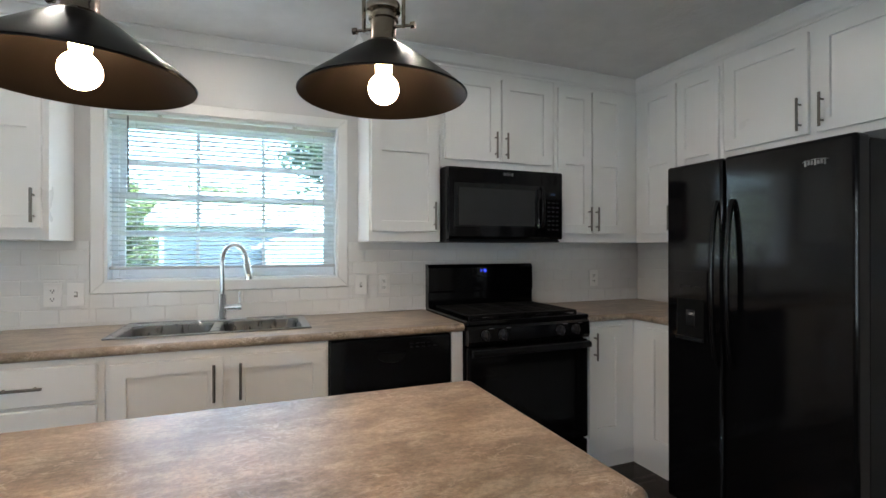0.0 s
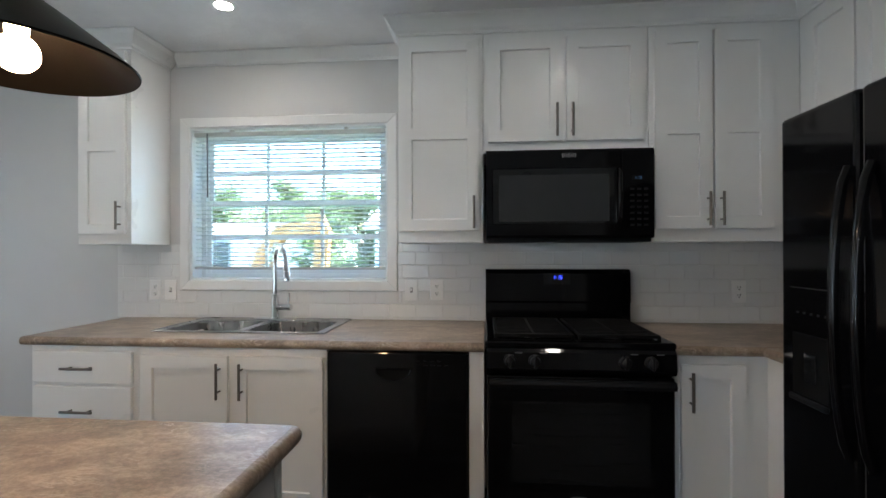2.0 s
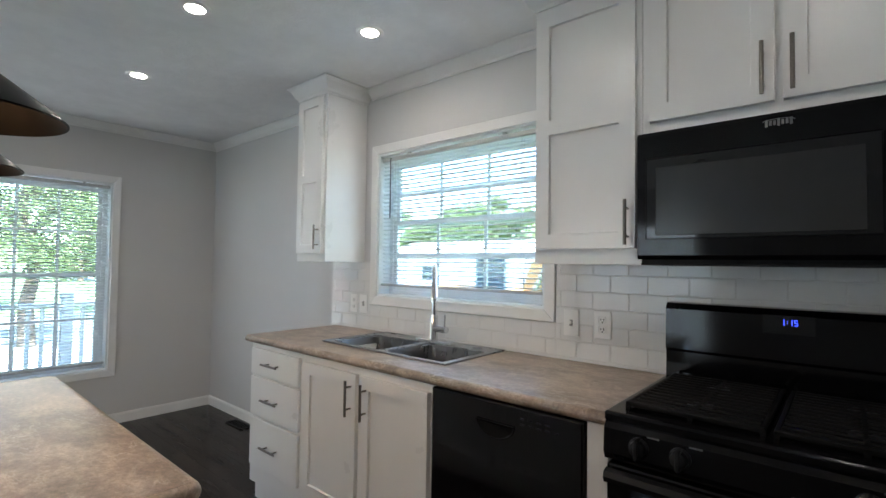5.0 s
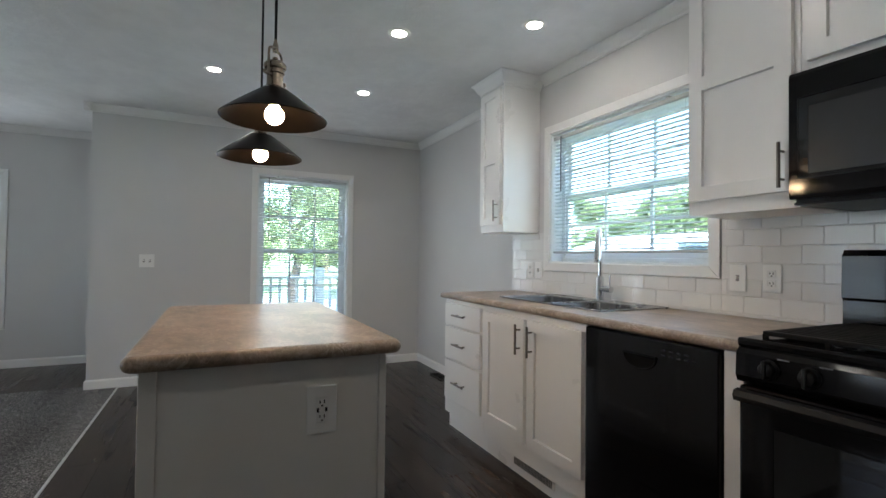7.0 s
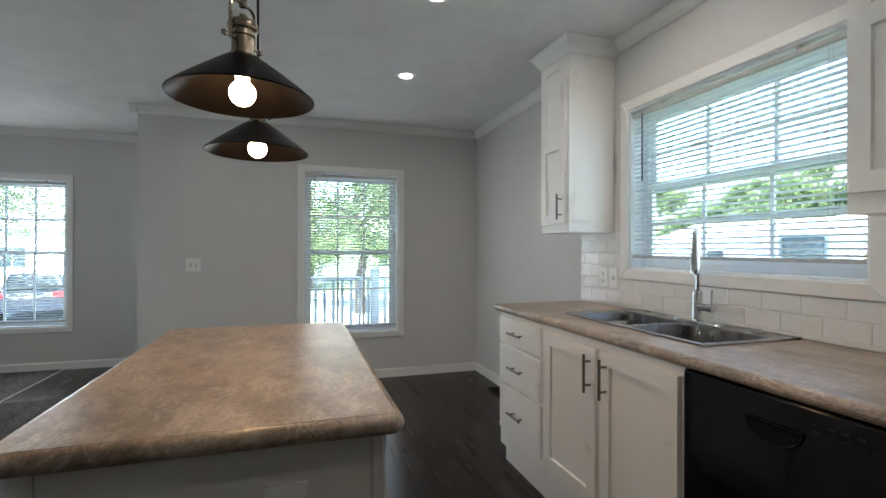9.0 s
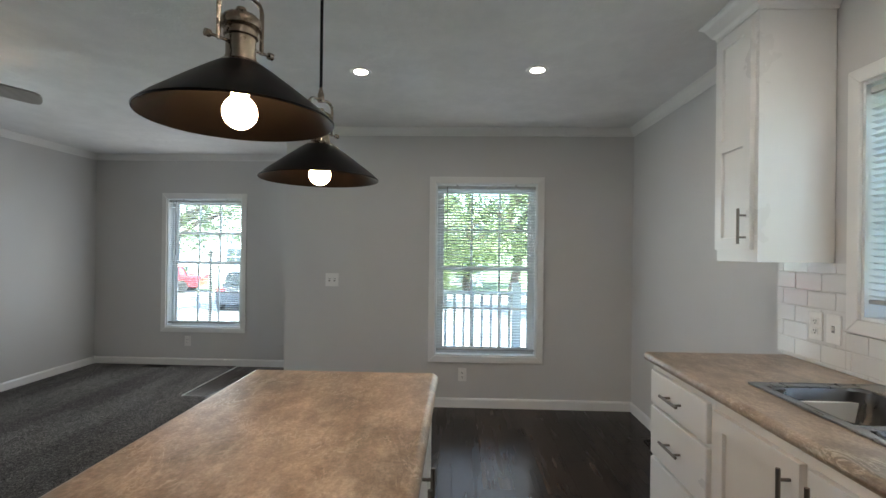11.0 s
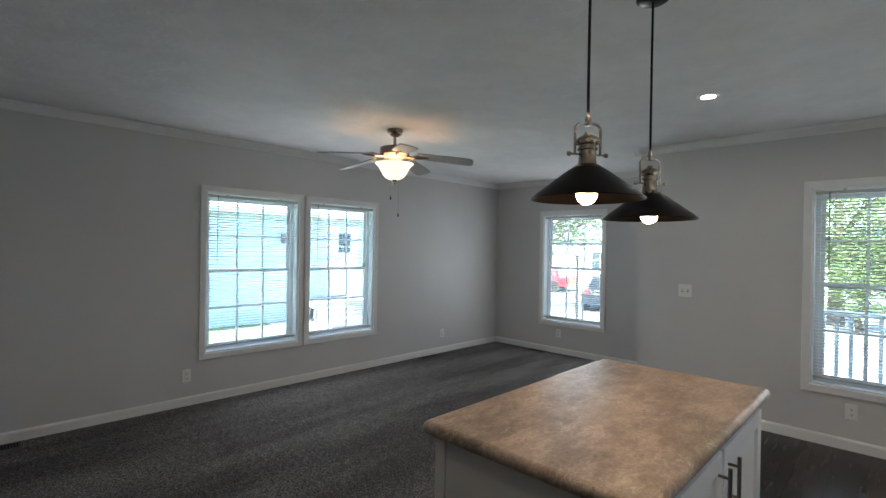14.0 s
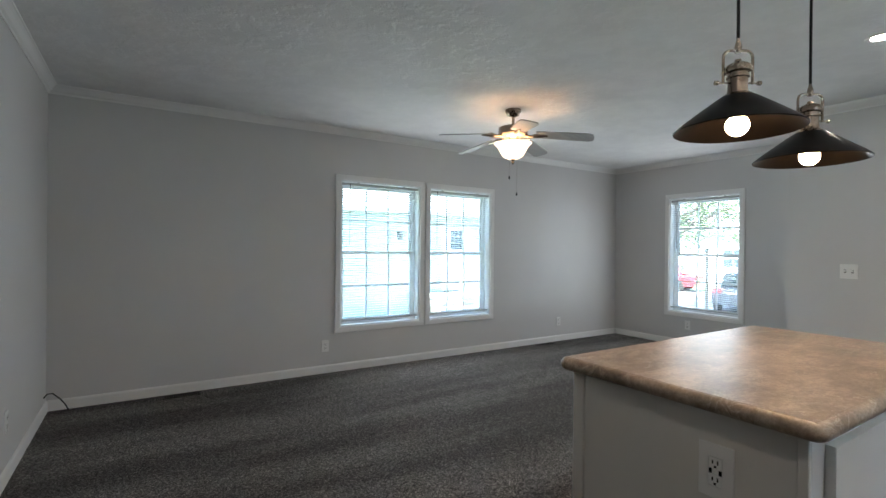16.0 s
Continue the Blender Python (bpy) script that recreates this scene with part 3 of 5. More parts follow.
for k in range(26):
    u = -0.35 + k * 0.0123
    part("slot", boxed((u, D - 0.0218, 0.047), (u + 0.0062, D - 0.0208, 0.085), m=m), M_SLOT, vent)
filler = thing("filler_panel", m(0.87, 0, 0), "narrow white filler panel beside the range", "panel", "kitchen cabinets")
part("panel", boxed((0.834, 0.004, 0.0), (0.897, D + 0.008, 0.872), 0.002, m=m), M_CAB, filler)
unit = base_unit("corner_cabinet", m, 1.658, 2.019, D, "white painted base cabinet beside the range")
d = part("door", door_bm(m, 1.682, 1.93, 0.2, 0.838, D), M_CAB, unit)
pull(m, 1.715, 0.735, D + 0.02, 0.155, d)
m = FRIDGE_WALL
unit = base_unit("corner_return_cabinet", m, 1.955, 2.399, D + 0.01, "white painted base cabinet beside the refrigerator")
part("toe_filler", boxed((2.0195, 2.4185, 0.0), (2.12, 2.45, 0.0995)), M_CAB, unit)
part("toe_filler", boxed((2.0485, 2.3995, 0.0), (2.12, 2.418, 0.0995)), M_CAB, unit)
d = part("door", door_bm(m, 1.975, 2.27, 0.16, 0.838, D + 0.01), M_CAB, unit)

# ---------------------------------------------------------------- countertops


def bullnose(u0, u1, v_back, v_front, m, z0=0.873, z1=0.912, r=0.019):
    zc = (z0 + z1) / 2
    out = [(v_back, z0), (v_front - r, z0)]
    out += [(v_front - r + r * math.sin(a), zc - r * math.cos(a)) for a in [math.pi * k / 8 for k in range(1, 8)]]
    out += [(v_front - r, z1), (v_back, z1)]
    bm = bmesh.new()
    extrude(bm, out, m, u0, u1)
    return bm


m = SINK_WALL
SX0, SX1, SY0, SY1 = -0.655, 0.13, 2.555, 2.945   # the cut-out for the sink
v0, v1 = YW - SY1, YW - SY0
top = thing("sink_countertop", (-0.15, 2.68, 0.873), "mottled brown laminate worktop with rounded edge and sink", "countertop", "kitchen worktops")
for bm in (bullnose(-1.195, SX0, 0.002, 0.64, m), bullnose(SX1, 0.897, 0.002, 0.64, m), bullnose(SX0, SX1, v1, 0.64, m), boxed((SX0, 0.002, 0.873), (SX1, v0, 0.912), m=m)):
    part("slab", bm, M_COUNTER, top)
top = thing("corner_countertop", (2.15, 2.68, 0.873), "mottled brown laminate corner worktop", "countertop", "kitchen worktops")
part("slab", bullnose(1.656, XK - 0.002, 0.002, 0.64, m), M_COUNTER, top)
part("slab", bullnose(1.952, 2.36, 0.002, 0.655, FRIDGE_WALL), M_COUNTER, top)

# ---------------------------------------------------------------- sink and faucet
sink = thing("kitchen_sink", (-0.26, 2.75, 0.912), "stainless steel double-bowl sink set in the worktop", "sink")
bm = bmesh.new()
RX0, RX1, RY0, RY1 = -0.685, 0.16, 2.525, 2.975
B1, B2 = (-0.645, -0.285), (-0.245, 0.12)
BY0, BY1, ZR = 2.56, 2.875, 0.9165
for lo, hi in (((RX0, RY0), (RX1, BY0)), ((RX0, BY1), (RX1, RY1)), ((RX0, BY0), (B1[0], BY1)), ((B1[1], BY0), (B2[0], BY1)), ((B2[1], BY0), (RX1, BY1))):
    box(bm, (*lo, 0.9125), (*hi, ZR))
part("rim", bm, M_STEEL, sink, "flat brushed steel rim")
bm = bmesh.new()
tube(bm, [(RX0, RY0, ZR), (RX1, RY0, ZR), (RX1, RY1, ZR), (RX0, RY1, ZR), (RX0, RY0, ZR)], 0.004, 6)
part("raised_edge", bm, M_STEEL, sink, smooth=True)


def rounded(x0, x1, y0, y1, r, n=5):
    pts = []
    for cx, cy, a in ((x1 - r, y1 - r, 0), (x0 + r, y1 - r, 90), (x0 + r, y0 + r, 180), (x1 - r, y0 + r, 270)):
        for k in range(n + 1):
            t = radians(a + 90 * k / n)
            pts.append((cx + r * math.cos(t), cy + r * math.sin(t)))
    return pts


for bx0, bx1 in (B1, B2):
    bm = bmesh.new()
    rings = []
    for inset, z, r in ((-0.004, ZR + 0.001, 0.05), (0.004, 0.908, 0.055), (0.012, 0.80, 0.06), (0.03, 0.755, 0.07), (0.10, 0.745, 0.04)):
        rings.append([bm.verts.new((x, y, z)) for x, y in rounded(bx0 + inset, bx1 - inset, BY0 + inset, BY1 - inset, r)])
    for a, b in zip(rings, rings[1:]):
        for k in range(len(a)):
            bm.faces.new((a[k], a[(k + 1) % len(a)], b[(k + 1) % len(a)], b[k]))
    bm.faces.new(rings[-1])
    bowl = part("bowl", bm, M_SINK, sink, smooth=True)
    bm = bmesh.new()
    lathe(bm, [(0.045, 0), (0.045, 0.004), (0.035, 0.004), (0.03, 0.001), (0.0, 0.001)], ((bx0 + bx1) / 2, 2.73, 0.7455), 20)
    part("drain", bm, M_CHROME, bowl, "chrome drain", smooth=True)
bm = bmesh.new()
lathe(bm, [(0.026, 0), (0.026, 0.004), (0.02, 0.008), (0, 0.009)], (0.03, 2.925, ZR), 20)
part("hole_cover", bm, M_STEEL, sink, smooth=True)

FX, FY = -0.255, 2.925
faucet = thing("faucet", (FX, FY, ZR), "chrome gooseneck pull-down kitchen faucet behind the sink", "faucet")
bm = bmesh.new()
ring = rounded(FX - 0.125, FX + 0.125, FY - 0.029, FY + 0.029, 0.028)
a = [bm.verts.new((x, y, ZR)) for x, y in ring]
b = [bm.verts.new((FX + (x - FX) * 0.97, FY + (y - FY) * 0.9, ZR + 0.009)) for x, y in ring]
for k in range(len(a)):
    bm.faces.new((a[k], a[(k + 1) % len(a)], b[(k + 1) % len(a)], b[k]))
bm.faces.new(b)
part("deck_plate", bm, M_CHROME, faucet, smooth=True)
bm = bmesh.new()
lathe(bm, [(0.024, 0), (0.024, 0.006), (0.021, 0.01), (0.021, 0.125), (0.018, 0.132), (0.013, 0.134)], (FX, FY, ZR + 0.009), 24)
part("body", bm, M_CHROME, faucet, smooth=True)
sd = Vector((0.66, -0.75, 0)).normalized()
bm = bmesh.new()
R = 0.092
zt = 1.225
path = [Vector((FX, FY, ZR + 0.13)), Vector((FX, FY, 1.12))] + arc(Vector((FX, FY, zt)) + sd * R, R, math.pi, 0.12, 18, sd, Vector((0, 0, 1)))
tube(bm, path, 0.0125, 14)
part("spout", bm, M_CHROME, faucet, smooth=True)
bm = bmesh.new()
tip, way = path[-1], (path[-1] - path[-2]).normalized()
tube(bm, [tip - way * 0.005, tip + way * 0.012, tip + way * 0.016, tip + way * 0.085, tip + way * 0.1], [0.0135, 0.0135, 0.016, 0.0185, 0.0165], 16)
part("spray_head", bm, M_CHROME, faucet, smooth=True)
bm = bmesh.new()
tube(bm, [(FX + 0.015, FY - 0.004, ZR + 0.07), (FX + 0.095, FY - 0.01, ZR + 0.07)], [0.0165, 0.0175], 16)
lever = part("valve", bm, M_CHROME, faucet, smooth=True)
bm = bmesh.new()
tube(bm, [(FX + 0.083, FY - 0.01, ZR + 0.085), (FX + 0.085, FY - 0.01, ZR + 0.15)], 0.0045, 10)
part("lever", bm, M_CHROME, lever, smooth=True)

# ---------------------------------------------------------------- wall cabinets
UD = 0.305
ZU, ZT = 1.335, 2.345


def wall_unit(name, m, u0, u1, z0, label, depth=UD):
    cab = thing(name, m((u0 + u1) / 2, 0, z0), label, "cabinet", "kitchen cabinets")
    part("body", boxed((u0, 0.003, z0), (u1, depth, ZC - 0.002), 0.001, m=m), M_CAB, cab)
    return cab


m = SINK_WALL
unit = wall_unit("wall_cabinet", m, 0.48, 0.893, ZU, "tall white shaker wall cabinet beside the window")
d = part("door", door_bm(m, 0.492, 0.874, 1.392, 2.318, UD, mid=1.862), M_CAB, unit)
pull(m, 0.85, 1.48, UD + 0.02, 0.155, d)
unit = wall_unit("wall_cabinet", m, 0.895, 1.665, 1.765, "short white wall cabinet above the microwave")
for u0, u1, hu in ((0.92, 1.267, 1.24), (1.288, 1.637, 1.312)):
    d = part("door", door_bm(m, u0, u1, 1.815, 2.31, UD), M_CAB, unit)
    pull(m, hu, 1.908, UD + 0.02, 0.155, d)
unit = wall_unit("wall_cabinet", m, 1.667, 2.3345, ZU, "tall white two-door corner wall cabinet")
for u0, u1, hu in ((1.69, 1.945, 1.922), (1.957, 2.212, 1.98)):
    d = part("door", door_bm(m, u0, u1, 1.395, 2.315, UD, mid=1.862), M_CAB, unit)
    pull(m, hu, 1.485, UD + 0.02, 0.155, d)
unit = wall_unit("wall_cabinet", m, -1.215, -0.92, ZU, "narrow white shaker wall cabinet beside the window")
d = part("door", door_bm(m, -1.198, -0.942, 1.385, 2.33, UD, mid=1.84, w=0.05), M_CAB, unit)
pull(m, -0.966, 1.48, UD + 0.02, 0.145, d)
m = FRIDGE_WALL
unit = wall_unit("wall_cabinet", m, 2.045, YW - UD - 0.001, ZU, "tall white wall cabinet on the side wall")
for u0, u1 in ((2.35, 2.625), (2.062, 2.338)):
    d = part("door", door_bm(m, u0, u1, 1.395, 2.315, UD, mid=1.862), M_CAB, unit)
    pull(m, (u1 - 0.03) if u0 < 2.2 else (u0 + 0.03), 1.485, UD + 0.02, 0.155, d)
unit = wall_unit("wall_cabinet", m, 1.13, 2.043, 1.79, "short white wall cabinet above the refrigerator")
for u0, u1, hu in ((1.60, 2.02, 1.63), (1.155, 1.565, 1.535)):
    d = part("door", door_bm(m, u0, u1, 1.83, 2.31, UD), M_CAB, unit)
    pull(m, hu, 1.925, UD + 0.02, 0.155, d)


def cabinet_crown(name, runs, label):
    """Crown runs, mitred at their ends: 1 round an outer corner, -1 into an inner one, 0 square."""
    bm = bmesh.new()
    for mm, plane, u0, u1, e0, e1 in runs:
        prof = crown_outline(0.085, 0.062)
        a = [bm.verts.new(mm(u0 - e0 * v, plane + v, z)) for v, z in prof]
        b = [bm.verts.new(mm(u1 + e1 * v, plane + v, z)) for v, z in prof]
        for k in range(len(prof)):
            q = (k + 1) % len(prof)
            bm.faces.new((a[k], a[q], b[q], b[k]))
        bm.faces.new(a)
        bm.faces.new(b)
    bmesh.ops.recalc_face_normals(bm, faces=bm.faces)
    return solid(name, bm, M_CAB, label, "crown moulding")


cabinet_crown("trim_crown_cabinets", [(SINK_WALL, UD + 0.001, 0.48, XK - UD, 1, -1), (FRIDGE_WALL, UD + 0.001, 1.13, YW - UD, 1, -1), (on_wall("x", 0.48, -1), 0.001, YW - UD, YW - 0.002, 1, 0), (on_wall("y", 1.13, -1), 0.001, XK - UD, XK - 0.002, 1, 0)], "white crown moulding over the kitchen cabinets")
cabinet_crown("trim_crown_small_cabinet", [(SINK_WALL, UD + 0.001, -1.215, -0.92, 1, 1), (on_wall("x", -1.215, -1), 0.001, YW - UD, YW - 0.002, 1, 0), (on_wall("x", -0.92, 1), 0.001, YW - UD, YW - 0.002, 1, 0)], "white crown moulding round the narrow cabinet")

# ---------------------------------------------------------------- appliances


def badge(parent, m, u, z, v, w):
    """A worn silver mark drawn as plain bars under an arc."""
    bm = bmesh.new()
    for k in range(7):
        h = 0.2 if k % 3 else 0.3
        box(bm, (u + w * (k / 7 - 0.5), v, z - w * h / 2), (u + w * ((k + 0.7) / 7 - 0.5), v + 0.001, z + w * h / 2), m=m)
    pts = [m(u + w * (0.62 * math.cos(a) - 0.05), v + 0.001, z + w * 0.16 * math.sin(a)) for a in [0.3 + 2.3 * k / 8 for k in range(9)]]
    tube(bm, pts, w * 0.018, 5)
    return part("badge", bm, M_LOGO, parent, "small silver maker's mark")


SEGS = {"1": "bc", "5": "afgcd", "4": "fgbc", "6": "afgecd"}


def clock(parent, m, u, z, v, h, text, material):
    bm = bmesh.new()
    w, t = h * 0.5, h * 0.12
    x = u
    for ch in text:
        if ch == ":":
            for dz in (0.3, 0.65):
                box(bm, (x + w * 0.2, v, z + h * dz), (x + w * 0.2 + t, v + 0.0006, z + h * dz + t), m=m)
            x += w * 0.7
            continue
        rect = {"a": (0, h - t, w, h), "g": (0, h / 2 - t / 2, w, h / 2 + t / 2), "d": (0, 0, w, t), "f": (0, h / 2, t, h), "b": (w - t, h / 2, w, h), "e": (0, 0, t, h / 2), "c": (w - t, 0, w, h / 2)}
        for s in SEGS[ch]:
            a0, c0, a1, c1 = rect[s]
            box(bm, (x + a0, v, z + c0), (x + a1, v + 0.0006, z + c1), m=m)
        x += w * 1.5
    return part("clock_digits", bm, material, parent, "glowing clock digits")


m = SINK_WALL
# dishwasher
dw = thing("dishwasher", m(0.54, 0, 0), "glossy black built-in dishwasher under the worktop", "dishwasher")
part("tub", boxed((0.225, 0.01, 0.09), (0.831, 0.575, 0.87), m=m), M_BLACK2, dw)
door = part("door", boxed((0.229, 0.578, 0.115), (0.827, 0.628, 0.868), 0.007, 2, m=m), M_BLACK, dw)
bm = bmesh.new()
scoop = [(0.516 + 0.074 * math.cos(a), 0.797 + 0.05 * math.sin(a)) for a in [math.pi + math.pi * k / 16 for k in range(17)]]
extrude(bm, scoop, lambda v, u, z: m(u, v, z), 0.6275, 0.6292)
pocket = part("handle_pocket", bm, M_SLOT, door, "dark scooped pocket handle")
bm = bmesh.new()
tube(bm, [m(u, 0.6298, z) for u, z in scoop], 0.0035, 8)
tube(bm, [m(0.44, 0.6305, 0.798), m(0.592, 0.6305, 0.798)], 0.0042, 8)
part("rim", bm, M_BLACK, pocket, "glossy black pocket rim", smooth=True)
for r in range(2):
    for k in range(5 - r):
        part("button", boxed((0.612 + 0.03 * k, 0.628, 0.812 + 0.018 * r), (0.628 + 0.03 * k, 0.6288, 0.817 + 0.018 * r), m=m), M_KNOB, door)
part("kick_plate", boxed((0.229, 0.5, 0.004), (0.827, 0.545, 0.108), m=m), M_BLACK2, dw)

# gas range
R0, R1 = 0.905, 1.650
rng = thing("gas_range", m((R0 + R1) / 2, 0, 0), "glossy black freestanding gas range between the worktops", "range")
part("body", boxed((R0, 0.02, 0.03), (R1, 0.62, 0.9), 0.003, m=m), M_BLACK, rng)
bm = bmesh.new()
box(bm, (R0 - 0.004, 0.03, 0.9), (R1 + 0.004, 0.66, 0.928), 0.008, 3, m=m)
cook = part("cooktop", bm, M_BLACK, rng)
bm = bmesh.new()
extrude(bm, [(0.02, 0.925), (0.075, 0.925), (0.072, 1.02), (0.082, 1.03), (0.078, 1.175), (0.062, 1.196), (0.02, 1.198)], m, R0, R1)
bg = part("backguard", bm, M_BLACK, rng)
part("display", boxed((1.205, 0.0805, 1.115), (1.345, 0.0825, 1.178), 0.001, m=m), M_BGLASS, bg)
clock(bg, m, 1.256, 1.145, 0.0828, 0.019, "1:15", M_DIGIT)
bm = bmesh.new()
extrude(bm, [(0.6, 0.8), (0.662, 0.8), (0.672, 0.82), (0.668, 0.885), (0.655, 0.9), (0.6, 0.9)], m, R0, R1)
cp = part("control_panel", bm, M_BLACK, rng)
for u in (1.0, 1.1, 1.452, 1.552):
    bm = bmesh.new()
    lathe(bm, [(0.026, 0), (0.026, 0.006), (0.021, 0.01), (0.019, 0.026), (0.012, 0.03)], m(u, 0.669, 0.852), 20, axis=(0, -1, 0))
    box(bm, (u - 0.006, 0.672, 0.826), (u + 0.006, 0.704, 0.878), 0.003, m=m)
    part("knob", bm, M_KNOB, cp, "dark grey burner knob", smooth=True)
    bm = boxed((u + 0.02, 0.6705, 0.882), (u + 0.05, 0.6715, 0.886), m=m)
    part("burner_mark", bm, M_LOGO, cp)
oven = part("oven_door", boxed((R0 + 0.004, 0.622, 0.24), (R1 - 0.004, 0.662, 0.79), 0.008, 2, m=m), M_BLACK, rng)
part("window", boxed((1.005, 0.6625, 0.36), (1.55, 0.6645, 0.69), 0.002, m=m), M_BGLASS, oven)
bm = bmesh.new()
for u in (R0 + 0.03, R1 - 0.03):
    tube(bm, [m(u, 0.66, 0.762), m(u, 0.69, 0.768)], 0.01, 8)
extrude(bm, [(0.682, 0.745), (0.7, 0.75), (0.706, 0.765), (0.7, 0.78), (0.682, 0.784)], m, R0 + 0.012, R1 - 0.012)
part("handle", bm, M_BLACK2, oven, "wide black oven handle")
badge(oven, m, 1.275, 0.3, 0.6625, 0.06)
part("drawer", boxed((R0 + 0.004, 0.622, 0.05), (R1 - 0.004, 0.658, 0.228), 0.008, 2, m=m), M_BLACK, rng)
for k, (gu0, gu1) in enumerate(((R0 + 0.035, 1.27), (1.285, R1 - 0.035))):
    bm = bmesh.new()
    z0, z1 = 0.938, 0.947
    for u in (gu0, (gu0 + gu1) / 2 - 0.006, gu1 - 0.012):
        box(bm, (u, 0.11, z0), (u + 0.012, 0.60, z1), 0.002, m=m)
        for v in (0.11, 0.588):
            box(bm, (u, v, 0.928), (u + 0.012, v + 0.012, z0), m=m)
    for j in range(13):
        v = 0.115 + 0.036 * j
        box(bm, (gu0 + 0.012, v, z0 + 0.001), (gu1 - 0.012, v + 0.014, z1 + 0.001), 0.003, m=m)
    box(bm, (gu0, 0.575, z0 - 0.004), (gu1, 0.60, z1 + 0.0005), 0.003, m=m)
    part("grate", bm, M_IRON, rng, "cast iron burner grate with flat bars")
    for gv0, gv1 in ((0.11, 0.345), (0.355, 0.60)):
        bm = bmesh.new()
        lathe(bm, [(0.05, 0), (0.05, 0.008), (0.036, 0.01), (0.034, 0.015), (0, 0.016)], m((gu0 + gu1) / 2, (gv0 + gv1) / 2, 0.928), 22)
        part("burner", bm, M_STEEL, rng, "round burner", smooth=True)

# microwave
mw = thing("microwave", m(1.282, 0, 1.338), "glossy black over-the-range microwave under the cabinet", "microwave")
part("body", boxed((0.908, 0.004, 1.34), (1.658, 0.365, 1.762), 0.003, m=m), M_BLACK2, mw)
bm = bmesh.new()
extrude(bm, [(0.365, 1.352), (0.398, 1.352), (0.404, 1.365), (0.404, 1.745), (0.398, 1.757), (0.365, 1.757)], m, 0.908, 1.512)
door = part("door", bm, M_BLACK, mw)
part("window", boxed((0.935, 0.4045, 1.415), (1.492, 0.4065, 1.672), 0.003, m=m), M_BGLASS, door)
part("window_mesh", boxed((0.965, 0.4068, 1.428), (1.46, 0.4074, 1.642), 0.002, m=m), M_MWGLASS, door)
badge(door, m, 1.285, 1.728, 0.4045, 0.065)
bm = bmesh.new()
tube(bm, [m(1.503, 0.41, 1.66), m(1.503, 0.434, 1.645), m(1.503, 0.437, 1.55), m(1.503, 0.434, 1.44), m(1.503, 0.41, 1.425)], 0.012, 10)
part("handle", bm, M_BLACK, door, "black bow handle", smooth=True)
bm = bmesh.new()
extrude(bm, [(0.365, 1.352), (0.398, 1.352), (0.404, 1.365), (0.404, 1.745), (0.398, 1.757), (0.365, 1.757)], m, 1.515, 1.658)
cpn = part("control_panel", bm, M_BLACK, mw)
part("display", boxed((1.56, 0.4045, 1.612), (1.615, 0.4055, 1.634), m=m), M_BGLASS, cpn)
clock(cpn, m, 1.572, 1.616, 0.4057, 0.013, "1:14", M_DIGIT2)
for r in range(7):
    for c in range(3):
        part("button", boxed((1.553 + 0.03 * c, 0.4045, 1.405 + 0.027 * r), (1.572 + 0.03 * c, 0.4052, 1.415 + 0.027 * r), m=m), M_KNOB, cpn)
part("vent_lip", boxed((0.915, 0.02, 1.334), (1.65, 0.39, 1.342), 0.002, m=m), M_BLACK2, mw)

# refrigerator
m = FRIDGE_WALL
F0, F1, FS = 1.14, 1.935, 1.632
FD = XK - 1.80
fr = thing("refrigerator", (2.2, 1.54, 0), "glossy black side-by-side refrigerator with ice dispenser", "refrigerator")
part("cabinet", boxed((F0 + 0.008, 0.02, 0.03), (F1 - 0.004, FD - 0.085, 1.68), 0.006, 2, m=m), M_BLACK2, fr)
for u0, u1 in ((F0, FS - 0.004), (FS + 0.004, F1)):
    dr = part("door", boxed((u0, FD - 0.08, 0.085), (u1, FD, 1.69), 0.014, 3, m=m), M_BLACK, fr)
    hu = FS - 0.05 if u0 < 1.4 else FS + 0.022
    side = -1 if u0 < 1.4 else 1
    bm = bmesh.new()
    n = 18
    bow = [(0.78 + 0.72 * k / n, 0.004 + 0.04 * math.sin(math.pi * k / n) ** 0.55) for k in range(n + 1)]
    tube(bm, [m(hu + 0.003, FD + v, z) for z, v in bow], 0.0115, 12)
    part("handle", bm, M_BLACK, dr, "long bowed black door handle", smooth=True)
    if side < 0:
        badge(dr, m, 1.27, 1.605, FD + 0.001, 0.075)
    else:
        disp = part("dispenser", boxed((1.705, FD + 0.0005, 0.865), (1.885, FD + 0.006, 1.19), 0.003, m=m), M_BLACK, dr, "black ice and water dispenser")
        part("recess", boxed((1.722, FD + 0.006, 0.885), (1.868, FD + 0.0075, 1.06), 0.002, m=m), M_SLOT, disp)
        part("paddle", boxed((1.765, FD + 0.0078, 0.93), (1.815, FD + 0.013, 1.01), 0.003, m=m), M_BGLASS, disp)
        part("drip_tray", boxed((1.72, FD + 0.0062, 0.868), (1.87, FD + 0.02, 0.884), 0.003, m=m), M_BLACK2, disp)
        for k in range(5):
            part("button", boxed((1.73 + 0.028 * k, FD + 0.0062, 1.115), (1.74 + 0.028 * k, FD + 0.007, 1.121), m=m), M_KNOB, disp)
part("kick_grille", boxed((F0 + 0.02, FD - 0.1, 0.01), (F1 - 0.02, FD - 0.06, 0.08), m=m), M_BLACK2, fr)

